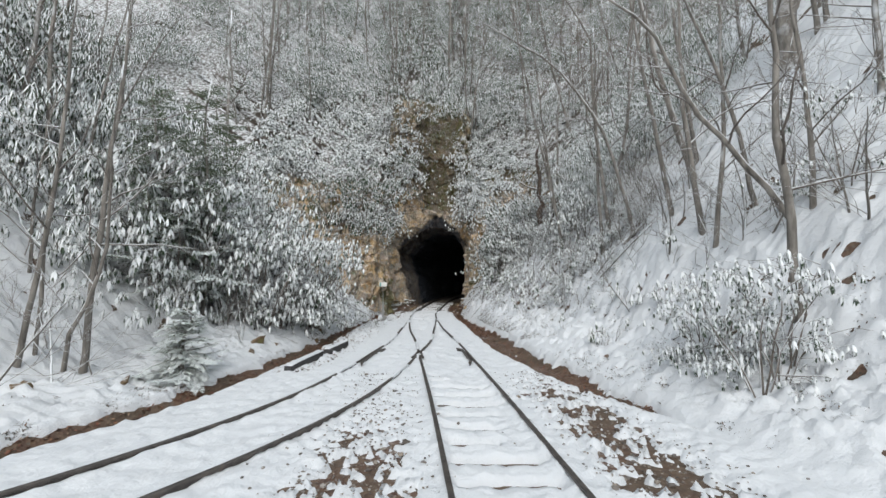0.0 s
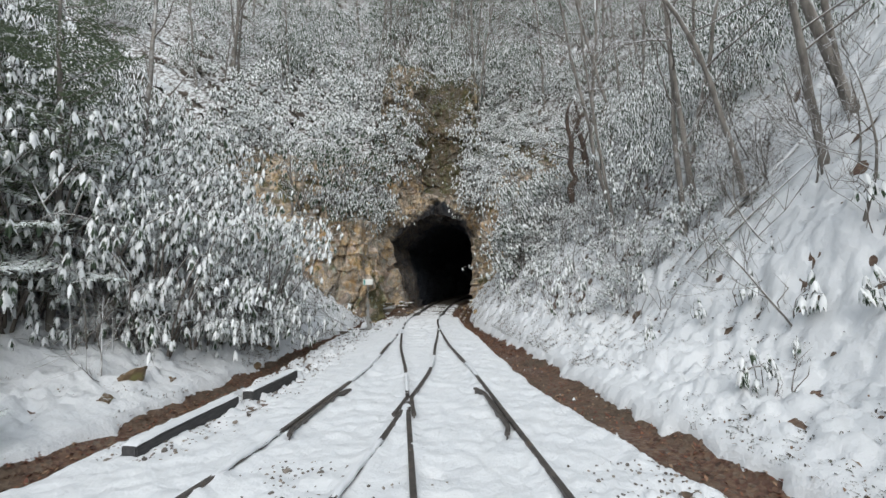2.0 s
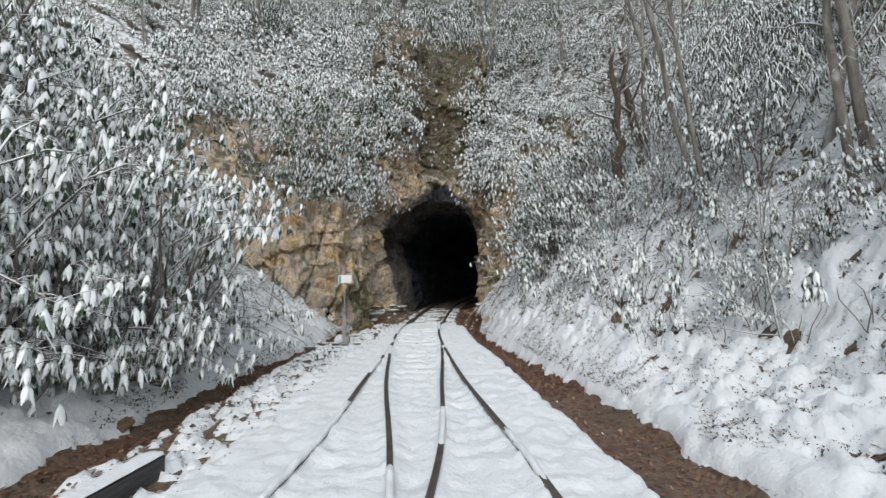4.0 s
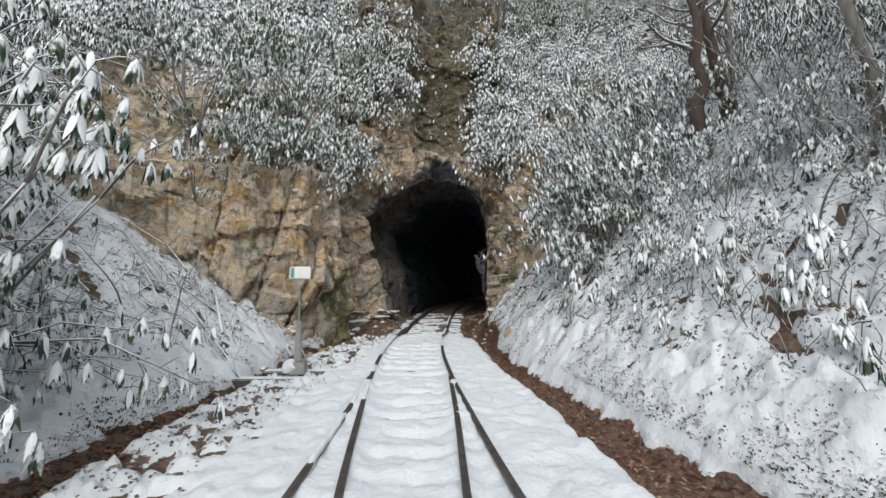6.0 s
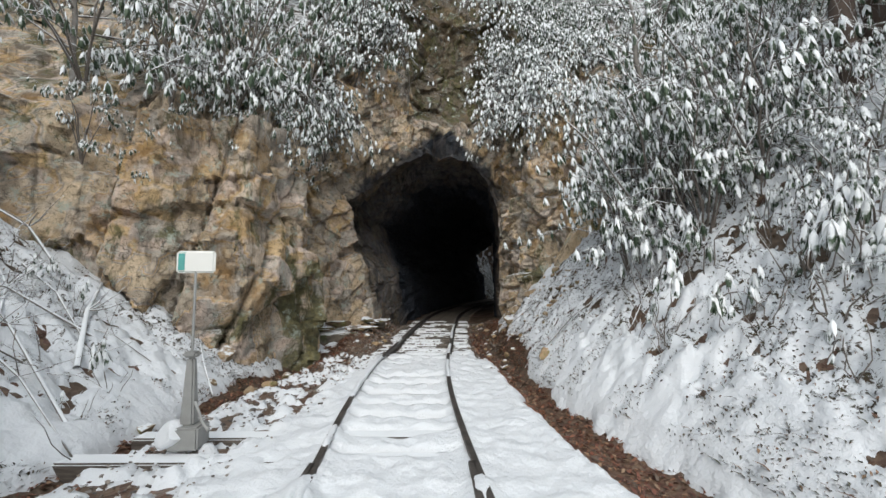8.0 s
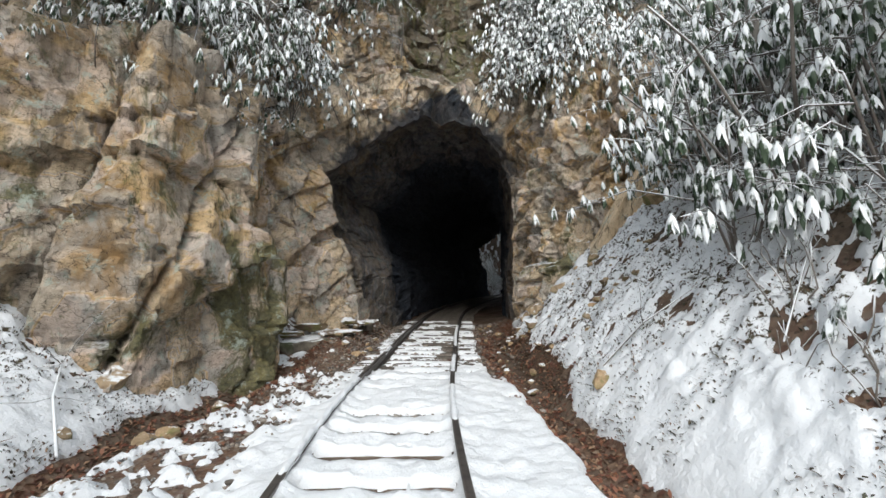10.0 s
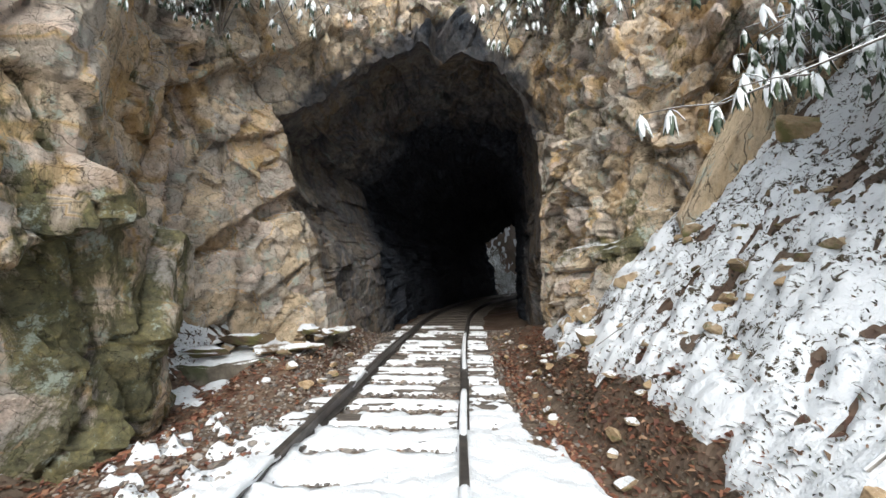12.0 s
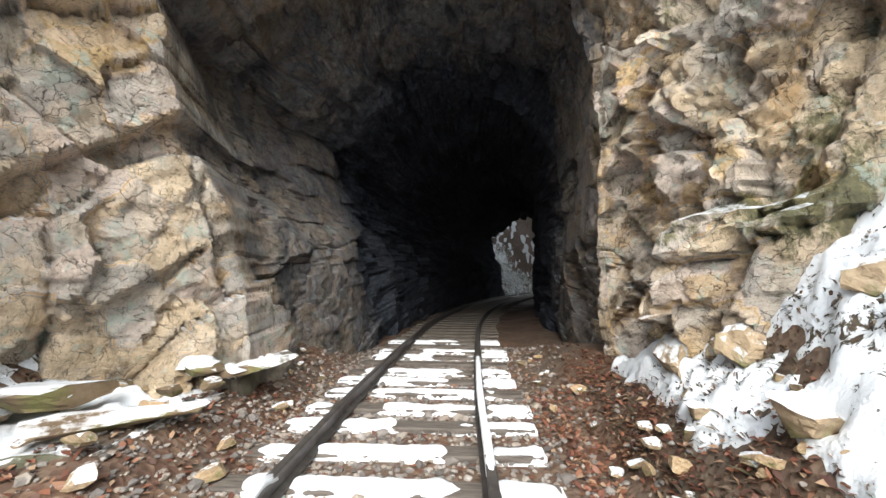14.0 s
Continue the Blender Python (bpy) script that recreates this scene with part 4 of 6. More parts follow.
def plant_thickets():
    rng = np.random.default_rng(7)
    # left bank, front row and behind
    for k in range(22):
        y = 15.4 + 5.2 * (k + rng.uniform(0, 1)) / 22
        x = float(curve(TOE_L, y)) - rng.uniform(0.5, 1.7) - 1.2 * float(1 - sstep(14, 18, y))
        put_shrub(NEAR, rng, x, y, ground_at(x, y) - 0.1, 0.9, 1.3)
    for k in range(30):
        y = 14.5 + 8.0 * (k + rng.uniform(0, 1)) / 30
        x = float(curve(TOE_L, y)) - rng.uniform(2.2, 5.0) - 2.4 * float(sstep(20, 21.5, y))
        put_shrub(NEAR, rng, x, y, ground_at(x, y) - 0.1, 1.1, 1.5)
    far = []
    for k in range(105):
        y = 13.0 + 13.5 * (k + rng.uniform(0, 1)) / 105
        x = float(curve(TOE_L, y)) - rng.uniform(3.4, 13.0)
        if y > 20.8:
            x -= 3.2
        far.append((x, y, ground_at(x, y) - 0.2, 1.15))
    joined_thicket("slope_thicket", far, rng, "dense snow-laden rhododendron thicket on the left slope", BACK)
    far = []
    for k in range(90):
        y, d = rng.uniform(8, 27), rng.uniform(6.5, 18)
        x = float(curve(TOE_L, y)) - d
        far.append((x, y, ground_at(x, y), 1.1))
    joined_thicket("bank_thicket", far, rng, "distant snowy evergreen thicket on the hillside")
    # along the top of the left rock wall, hanging over it
    for x, y, z in ((-4.9, 28.2, 6.0), (-4.2, 30.6, 7.2), (-3.3, 33.0, 9.0), (-5.9, 27.6, 6.2), (-7.2, 27.0, 6.2), (-5.4, 29.6, 7.6), (-3.6, 33.4, 10.6)):
        put_shrub(NEAR, rng, x - 0.4, y + 0.4, z - 0.5, 0.95, 1.2, (17, 12))
    def hang(x, y, z, turn=0.0):
        m = pose(x, y, z, rng.uniform(-8, 8), rng.uniform(-8, 8), turn + rng.uniform(-20, 20)) @ Matrix.Scale(rng.uniform(0.85, 1.15), 4)
        rhododendron(HANG[int(rng.integers(len(HANG)))], m, "snow-laden rhododendron hanging over the rock wall", "hanging shrubs")

    for k in range(26):
        q = -13.0 + 7.6 * (k + rng.uniform(0, 1)) / 19 if k < 19 else rng.uniform(-5.4, -2.8)
        z = rng.uniform(6.0, 8.0) + 4.6 * float(sstep(-6.6, -5.4, q)) + (2.0 if k % 3 == 0 else 0)
        x, y, z = cliff_at(q, z)
        hang(x, y, z, 40 if q < -6 else 15)
    for k in range(20):
        q = 1.9 + 6.0 * (k + rng.uniform(0, 1)) / 20
        x, y, z = cliff_at(q, rng.uniform(7.0, 10.5) + 1.8 * float(sstep(3.8, 2.4, q)))
        hang(x, y, z, -20)
    far = []
    for k in range(44):
        q, z = rng.uniform(-24, -8.5), rng.uniform(8.0, 16)
        x, y, z = cliff_at(q, z)
        far.append((x, y - 0.3, z - 0.8, 1.0))
    # either side of the bare rock over the tunnel
    for k in range(34):
        q, z = rng.uniform(-8.5, -2.5), rng.uniform(9.0, 17)
        x, y, z = cliff_at(q, z)
        far.append((x, y - 0.4, z - 0.8, 0.62))
    for k in range(60):
        q, z = rng.uniform(2.6, 12), rng.uniform(7.5, 18)
        x, y, z = cliff_at(q, z)
        far.append((x, y - 0.3, z - 0.8, 0.75))
    joined_thicket("ledge_thicket", far, rng, "snowy rhododendron thicket on the ledges over the cliff", BACK)
    # the hill above
    far = []
    for k in range(60):
        q, z = rng.uniform(4, 24), rng.uniform(8, 18)
        x, y, z = cliff_at(q, z)
        far.append((x, y, z - 0.8, 0.8))
    for k in range(400):
        q, z = rng.uniform(-34, 34), 14.5 + 27 * ((k + rng.uniform(0, 1)) / 400)
        x, y, z = cliff_at(q, z)
        far.append((x, y, z - 0.8, 0.95 + 0.35 * rng.uniform(0, 1)))
    joined_thicket("hill_thicket", far, rng, "distant snowy evergreen thicket on the hill above the tunnel")
    far = []
    for k in range(24):
        x, y = rng.uniform(3, 14), rng.uniform(64, 71)
        far.append((x, y, ground_at(x, y) - 0.5, 0.7))
    joined_thicket("far_thicket", far, rng, "snowy evergreen thicket beyond the tunnel's far end")
    # right bank near the tunnel
    for k in range(22):
        y = 25.4 + 6.0 * (k + rng.uniform(0, 1)) / 22
        x = float(curve(TOE_R, y)) + rng.uniform(2.0, 5.0)
        x = max(x, 1.9 + 1.09 * (y - 27.2))
        if 4.6 < x < 6.6 and y < 26.2:
            continue
        put_shrub(NEAR, rng, x, y, ground_at(x, y) - 0.2, 0.7, 1.05, (6, -6))
    for x, y in ((3.0, 27.6), (3.4, 27.1), (3.6, 28.2), (3.9, 27.6), (4.3, 28.9), (4.4, 28.2), (4.5, 27.0), (4.7, 29.7), (5.0, 29.2)):
        put_shrub(NEAR, rng, x, y, ground_at(x, y) - 0.25, 0.95, 1.15, (6, -10))
    for k in range(30):
        y, d = rng.uniform(20.5, 31.5), rng.uniform(4.4, 12)
        x = max(float(curve(TOE_R, y)) + d, 2.6 + 1.09 * (y - 27.2))
        if 4.6 < x < 6.6 and y < 26.2:
            continue
        put_shrub(MIDDLE, rng, x, y, ground_at(x, y) - 0.1, 0.7, 1.1)
    far = []
    for k in range(40):
        y, d = rng.uniform(19.5, 31), rng.uniform(5.5, 13)
        x = max(float(curve(TOE_R, y)) + d, 3.2 + 1.09 * (y - 27.2))
        far.append((x, y, ground_at(x, y) - 0.3, 0.85))
    for k in range(40):
        y, d = rng.uniform(21, 30), rng.uniform(12, 26)
        x = float(curve(TOE_R, y)) + d
        far.append((x, y, ground_at(x, y), 0.9))
    joined_thicket("right_thicket", far, rng, "distant snowy evergreen thicket high on the bank")
    # low growth on the bank and in cracks of the left rock wall
    for k in range(30):
        y = rng.uniform(17.5, 26.5)
        x = float(curve(TOE_R, y)) + rng.uniform(2.2, 6.0)
        put_shrub(NEAR, rng, x, y, ground_at(x, y) - 0.25, 0.4, 0.65, label="low snow-covered rhododendron on the bank", group="low shrubs")
    for x, y, z in ((-5.6, 28.2, 4.5), (-4.8, 29.4, 4.7), (-6.4, 27.8, 4.2), (-4.6, 30.8, 5.3), (-4.3, 32.3, 6.0), (-7.4, 27.3, 4.6)):
        put_shrub(NEAR, rng, x - 0.1, y + 0.1, z - 0.5, 0.4, 0.55, (14, 12), label="small snowy rhododendron rooted in the rock wall", group="rock wall shrubs")
    # single shrubs on the open right bank
    for x, y, s in ((6.1, 10.6, 0.62), (5.75, 8.3, 0.75), (5.9, 9.2, 0.6), (6.3, 9.8, 0.7), (6.6, 8.8, 0.75), (5.95, 10.0, 0.6), (6.2, 8.5, 0.65), (9.4, 10.4, 0.8), (6.4, 16.5, 0.4), (3.6, 23.3, 0.42), (4.3, 22.4, 0.4)):
        put_shrub(NEAR, rng, x, y, ground_at(x, y) - 0.15, s, s, label="small snowy rhododendron on the open bank", group="single shrubs")
    for k in range(120):
        y = rng.uniform(12, 31) if k < 40 else rng.uniform(18, 27)
        x = float(curve(TOE_R, y)) + rng.uniform(0.8, 4.5)
        x = max(x, 1.9 + 1.09 * (y - 27.2))
        put_shrub(SPRIG, rng, x, y, ground_at(x, y) - 0.1, 0.7, 1.5, label="low rhododendron sprig poking out of the snow", group="sprigs on the bank")
    for k in range(16):
        y = rng.uniform(20, 29)
        x = float(curve(TOE_L, y)) - rng.uniform(0.3, 3)
        put_shrub(SPRIG, rng, x, y, ground_at(x, y) - 0.1, 0.5, 0.9, label="low rhododendron sprig poking out of the snow", group="sprigs on the bank")


plant_thickets()


# ---- bare trees ----
def limb(rng, start, direction, length, r0, segs=5, sag=0.12, wander=0.14):
    p, d = np.array(start, float), np.array(direction, float)
    d /= np.linalg.norm(d)
    pts = [p.copy()]
    for k in range(segs):
        d = d + rng.normal(0, wander, 3) + np.array([0, 0, sag * (0.6 - k / segs)])
        d /= np.linalg.norm(d)
        p = p + d * length / segs
        pts.append(p.copy())
    return np.array(pts), list(np.linspace(r0, r0 * 0.35, segs + 1))


def tree_meshes(seed, spine, radius, limbs=14, first=0.3, reach=0.35, twigs=4, bark=None):
    """Trunk, limbs and twigs of a bare tree whose trunk follows spine."""
    rng = np.random.default_rng(seed)
    sp = np.array(spine, float)
    s = np.concatenate([[0], np.cumsum(np.linalg.norm(np.diff(sp, axis=0), axis=1))])
    n = 12
    u = np.linspace(0, s[-1], n)
    pts = np.stack([curve(list(zip(s, sp[:, k])), u) if len(sp) > 2 else np.interp(u, s, sp[:, k]) for k in range(3)], -1)
    pts[1:-1] += rng.normal(0, radius * 0.3, (n - 2, 3))
    rad = radius * (1 - 0.72 * np.linspace(0, 1, n) ** 1.1)
    rad[0] *= 1.35
    trunk = mesh_from("trunk", *soup([tube(pts, list(rad), 9)]), bark or MAT_BARK)
    big, small = [], []
    for k in range(limbs):
        f = first + (1 - first) * (k + rng.uniform(0, 1)) / limbs
        i = min(n - 2, int(f * (n - 1)))
        p = pts[i] + (pts[i + 1] - pts[i]) * (f * (n - 1) - i)
        a = rng.uniform(0, 6.283)
        d = np.array([math.cos(a), math.sin(a), rng.uniform(0.1, 0.9)])
        length = s[-1] * reach * rng.uniform(0.5, 1.1) * (1.15 - 0.6 * f)
        lp, lr = limb(rng, p, d, length, float(np.interp(f, np.linspace(0, 1, n), rad)) * 0.45)
        big.append(tube(lp, lr, 5))
        for j in range(twigs):
            g = rng.uniform(0.25, 1.0)
            q = lp[min(4, int(g * 5))]
            d2 = (lp[-1] - lp[0]) / max(length, 0.1) + rng.normal(0, 0.6, 3) + np.array([0, 0, 0.2])
            tp, tr = limb(rng, q, d2, length * rng.uniform(0.3, 0.6), max(0.007, lr[2] * 0.45), 4)
            small.append(tube(tp, tr, 3))
            for jj in range(1 + j % 2):
                q2 = tp[int(rng.integers(1, 4))]
                tp2, tr2 = limb(rng, q2, d2 + rng.normal(0, 0.7, 3), length * rng.uniform(0.12, 0.3), max(0.005, tr[2] * 0.6), 3)
                small.append(tube(tp2, tr2, 3))
    return trunk, mesh_from("branching", *soup(big), MAT_TWIG), mesh_from("twigwork", *soup(small), MAT_TWIG)


def bare_tree(meshes, place, label, group="bare trees", name="bare_tree"):
    ob = thing(name, label, "tree", place, group)
    for nm, me in zip(("trunk", "branching", "twigwork"), meshes):
        part(nm, me, ob, kind="" if nm == "trunk" else "stuff")
    return ob


def grow(spine, radius, label, seed, extra=0.6, **kw):
    """A tree by its trunk's line; it goes on upwards past the last point."""
    sp = [np.array(p, float) for p in spine]
    base = sp[0].copy()
    sp[0] = sp[0] - np.array([0, 0, 0.4])
    sp.append(sp[-1] + (sp[-1] - sp[-2]) * extra)
    local = [p - base for p in sp]
    return bare_tree(tree_meshes(seed, local, radius, **kw), pose(*base), label)


PALE = "slender pale-barked bare tree dusted with snow"
DARK = "dark-barked bare forest tree on the snowy bank"
grow([(7.22, 9.25, 1.3), (7.14, 9.25, 4.4), (7.03, 9.25, 7.9)], 0.095, DARK, 301, limbs=9)
grow([(8.09, 13.49, 3.6), (7.68, 13.49, 7.3), (7.72, 13.49, 10.7)], 0.09, DARK, 302, limbs=9)
grow([(8.87, 10.83, 3.5), (7.52, 10.83, 4.9), (6.22, 10.83, 6.5), (5.43, 10.83, 8.2), (4.51, 10.83, 9.1)], 0.08, "leaning pale-barked bare tree with a bent trunk", 303, limbs=9)
grow([(7.45, 18.95, 4.4), (6.89, 18.95, 9.5), (6.77, 18.95, 13.1), (5.81, 18.95, 14.8)], 0.09, PALE, 304)
grow([(7.65, 17.19, 4.4), (6.47, 17.19, 8.3), (4.75, 17.19, 10.7), (2.28, 17.19, 12.4)], 0.075, "thin bare tree arching over the cutting", 305, extra=0.2, limbs=8)
grow([(6.36, 22.16, 4.1), (5.2, 22.16, 9.3), (4.16, 22.16, 15.2)], 0.08, PALE, 306)
grow([(6.0, 21.3, 4.0), (5.3, 21.3, 8.6), (4.9, 21.3, 13.0)], 0.06, PALE, 307)
grow([(10.56, 30.9, 9.4), (8.5, 30.9, 16.5), (7.2, 30.9, 23.2)], 0.12, DARK, 308)
grow([(9.15, 12.71, 4.4), (8.39, 12.71, 7.7), (7.4, 12.71, 10.3)], 0.07, PALE, 309)
grow([(13.35, 16.41, 10.0), (13.5, 16.41, 13.0), (13.9, 16.41, 18)], 0.36, DARK, 310)
grow([(8.91, 10.73, 3.5), (8.9, 10.73, 7.2), (8.75, 10.73, 8.9)], 0.07, PALE, 311)
grow([(6.07, 26.12, 4.1), (5.99, 26.12, 6.2), (5.97, 26.12, 8.8)], 0.22, DARK, 312, bark=MAT_DARKBARK, first=0.5)
grow([(7.17, 26.76, 5.6), (6.9, 26.76, 7.1), (6.6, 26.76, 9.5)], 0.21, DARK, 313, bark=MAT_DARKBARK, first=0.5)
grow([(3.75, 27.79, 2.2), (3.61, 27.79, 3.7), (3.42, 27.79, 5.6)], 0.10, DARK, 314, extra=1.2)
grow([(-9.31, 10.2, 0.3), (-8.78, 10.2, 2.7), (-8.41, 10.2, 5.7), (-8.26, 10.2, 8.2)], 0.065, PALE, 321)
grow([(-8.37, 10.87, 0.0), (-8.03, 10.87, 3.3), (-7.63, 10.87, 7.2), (-7.43, 10.87, 9.4)], 0.08, PALE, 322)
grow([(-9.28, 14.54, 0.6), (-9.25, 14.54, 2.8), (-9.27, 14.54, 4.5)], 0.06, PALE, 323, extra=1.0)
grow([(-8.61, 10.62, 0.0), (-8.39, 10.62, 1.1), (-7.89, 10.62, 2.1), (-7.57, 10.62, 5.6)], 0.055, "crooked thin bare tree beside the ditch", 324)
grow([(-9.25, 10.63, 0.3), (-9.16, 10.63, 2.6), (-8.84, 10.63, 5.7)], 0.05, PALE, 325)
grow([(-7.97, 27.8, 2.3), (-8.12, 27.8, 5.1), (-8.24, 27.8, 7.6)], 0.10, DARK, 326, first=0.55)
grow([(-11.5, 29.7, 5.4), (-10.96, 29.7, 7.0), (-10.8, 29.7, 9.0)], 0.10, DARK, 327)

SAPLING = [tree_meshes(401 + k, [(0, 0, -0.4), (0.2 * (k - 1), 0.1, 3.5), (0.5 * (k - 1), -0.2, 8.0 + k)], 0.06 + 0.012 * k, limbs=9, first=0.2, reach=0.28, twigs=3) for k in range(4)]
BRUSH = [tree_meshes(451 + k, [(0, 0, -0.2), (0.15, 0.1, 0.9), (0.3 * (k - 1), 0.3, 2.0)], 0.022, limbs=9, first=0.05, reach=0.75, twigs=4) for k in range(3)]


def scatter_trees():
    rng = np.random.default_rng(17)

    def one(kind, x, y, z, low, high, label, group, lean=8):
        m = pose(x, y, z, rng.uniform(-lean, lean), rng.uniform(-lean, lean), rng.uniform(0, 360)) @ Matrix.Scale(rng.uniform(low, high), 4)
        bare_tree(kind[int(rng.integers(len(kind)))], m, label, group, "bare_tree" if kind is SAPLING else "bare_brush")

    for k in range(26):
        y, d = rng.uniform(7, 30), rng.uniform(4, 16)
        x = float(curve(TOE_R, y)) + d
        one(SAPLING, x, y, ground_at(x, y), 0.7, 1.3, PALE, "bare trees on the bank")
    for k in range(22):
        y, d = rng.uniform(8, 26), rng.uniform(3.5, 15)
        x = float(curve(TOE_L, y)) - d
        one(SAPLING, x, y, ground_at(x, y), 0.7, 1.3, PALE, "bare trees on the bank")
    for k in range(95):
        x, y, z = cliff_at(rng.uniform(-26, 26), rng.uniform(12, 36))
        if abs(x + 0.5) > 2.6 or z > 20:
            one(SAPLING, x, y, z - 0.3, 0.8, 1.5, "pale slender bare tree on the hill above the tunnel", "hill trees")
    for k in range(30):
        y, d = rng.uniform(15, 25), rng.uniform(2.6, 6.5)
        x = float(curve(TOE_R, y)) + d
        one(BRUSH, x, y, ground_at(x, y), 0.5, 1.1, "bare twiggy brush coated with snow", "brush", 25)
    for k in range(42):
        y, d = (rng.uniform(9, 30) if k < 30 else rng.uniform(9, 18)), rng.uniform(2.2, 9)
        x = float(curve(TOE_R, y)) + d
        one(BRUSH, x, y, ground_at(x, y), 0.6, 1.3, "bare twiggy brush coated with snow", "brush", 25)
    for k in range(40):
        y, d = rng.uniform(8, 28), rng.uniform(0.8, 8)
        x = float(curve(TOE_L, y)) - d
        one(BRUSH, x, y, ground_at(x, y), 0.6, 1.3, "bare twiggy brush coated with snow", "brush", 25)
    for k in range(44):
        x, y, z = cliff_at(rng.uniform(-7, 8), rng.uniform(7.5, 17))
        if abs(x + 0.3) > 1.4 or z > 10.5:
            one(BRUSH, x, y - 0.2, z, 0.5, 1.0, "bare twiggy brush on the rock ledges", "brush", 30)


scatter_trees()


# ---- the hemlock sapling by the ditch ----
def hemlock(x, y, height, seed, label):
    rng = np.random.default_rng(seed)
    ob = thing("hemlock", label, "tree", pose(x, y, ground_at(x, y) - 0.1))
    spine = [(rng.normal(0, 0.02) * k, rng.normal(0, 0.02) * k, height * k / 8) for k in range(9)]
    part("trunk", mesh_from("trunk", *soup([tube(spine, list(np.linspace(0.085, 0.02, 9)), 8)]), MAT_BARK), ob)
    wood, verts, faces = [], [], []
    for k in range(74):
        f = 0.10 + 0.88 * k / 74
        a = k * 2.4 + rng.uniform(-0.9, 0.9)
        f = min(0.99, f + rng.uniform(-0.03, 0.03))
        length = ((1 - f) ** 0.6 * 2.1 * rng.uniform(0.35, 1.15) + 0.25) * (0.35 + 0.65 * height / 7.6)
        lp, lr = limb(rng, (0, 0, f * height), (math.cos(a), math.sin(a), rng.uniform(0.0, 0.5)), length, 0.016, 6, -0.16, 0.11)
        wood.append(tube(lp, lr, 4))
        for s in np.arange(0.12, 1.0, 0.062 / length):
            i = min(5, int(s * 6))
            p = lp[i] + (lp[i + 1] - lp[i]) * (s * 6 - i)
            ax = (lp[i + 1] - lp[i]) / np.linalg.norm(lp[i + 1] - lp[i])
            for side in (-1, 1):
                d = np.cross(ax, (0, 0, 1)) * side + ax * 0.7 + np.array([0, 0, rng.uniform(-0.45, 0.0)])
                d /= np.linalg.norm(d)
                span = length * 0.24 * (1.1 - s) + 0.10
                for j in range(4):
                    c = p + d * span * (j + 0.5) / 4
                    o = np.cross(d, (0, 0, 1))
                    o /= np.linalg.norm(o)
                    for w in (-1, 1):
                        tip = c + o * w * 0.045 + d * 0.05 + np.array([0, 0, rng.uniform(-0.04, 0.01)])
                        b = len(verts)
                        verts += [c - d * 0.012, c + d * span / 6, tip]
                        faces.append((b, b + 1, b + 2))
    part("branching", mesh_from("branching", *soup(wood), MAT_TWIG), ob, kind="stuff")
    part("foliage", mesh_from("foliage", np.array(verts), faces, MAT_NEEDLE), ob, "soft grey-green needles with a dusting of snow", kind="stuff")


hemlock(-8.1, 15.2, 8.6, 501, "young green hemlock dusted with snow beside the ditch")
hemlock(-9.4, 14.4, 7.2, 503, "young green hemlock with snow on its twigs")
hemlock(-6.2, 11.4, 1.9, 502, "small hemlock with feathery green twigs and snow")

# ---- things along the track ----
def box_mesh(name, size, material, bevel=0.01, segments=2, taper=1.0, at=(0, 0, 0)):
    bm = bmesh.new()
    bmesh.ops.create_cube(bm, size=1.0)
    for v in bm.verts:
        k = taper if v.co.z > 0 else 1.0
        v.co = Vector((v.co.x * size[0] * k + at[0], v.co.y * size[1] * k + at[1], v.co.z * size[2] + at[2]))
    bmesh.ops.bevel(bm, geom=bm.edges[:], offset=bevel, segments=segments, affect="EDGES")
    me = bpy.data.meshes.new(name)
    bm.to_mesh(me)
    bm.free()
    me.materials.append(material)
    return me


def plain(name, color, rough=0.6, metal=0.0, vary=0.25, scale=8.0):
    m, t, b = nodes_of(name)
    n = noise_tex(t, scale, 6)
    t.links.new(mix(t, n, tuple(c * (1 - vary) for c in color), tuple(min(1, c * (1 + vary)) for c in color)), b.inputs["Base Color"])
    b.inputs["Roughness"].default_value, b.inputs["Metallic"].default_value = rough, metal
    bump(t, b, n, 0.25, 0.01)
    return m


MAT_IRON = plain("grey_cast_iron", (0.30, 0.30, 0.29), 0.6, 0.2)
MAT_WHITE = plain("white_enamel", (0.78, 0.78, 0.74), 0.45, 0, 0.06, 3.0)
MAT_TEAL = plain("teal_enamel", (0.10, 0.36, 0.33), 0.5, 0, 0.3, 20.0)


def concrete_material():
    m, t, b = nodes_of("mossy_concrete")
    n, big = noise_tex(t, 5.0, 7, 0.65), noise_tex(t, 1.2, 5)
    col = ramp(t, [(0.3, (0.05, 0.042, 0.034)), (0.55, (0.14, 0.118, 0.09)), (0.8, (0.23, 0.20, 0.165))], n)
    col = mix(t, ramp(t, [(0.49, (0, 0, 0)), (0.60, (0.75, 0.75, 0.75))], big), col, (0.06, 0.08, 0.025))
    t.links.new(mix(t, up_mask(t, 0.7, 0.85, noise_tex(t, 2.2, 6, 0.7), 1.6), col, SNOW), b.inputs["Base Color"])
    b.inputs["Roughness"].default_value = 0.85
    bump(t, b, n, 0.6, 0.03)
    return m


MAT_CONCRETE = concrete_material()


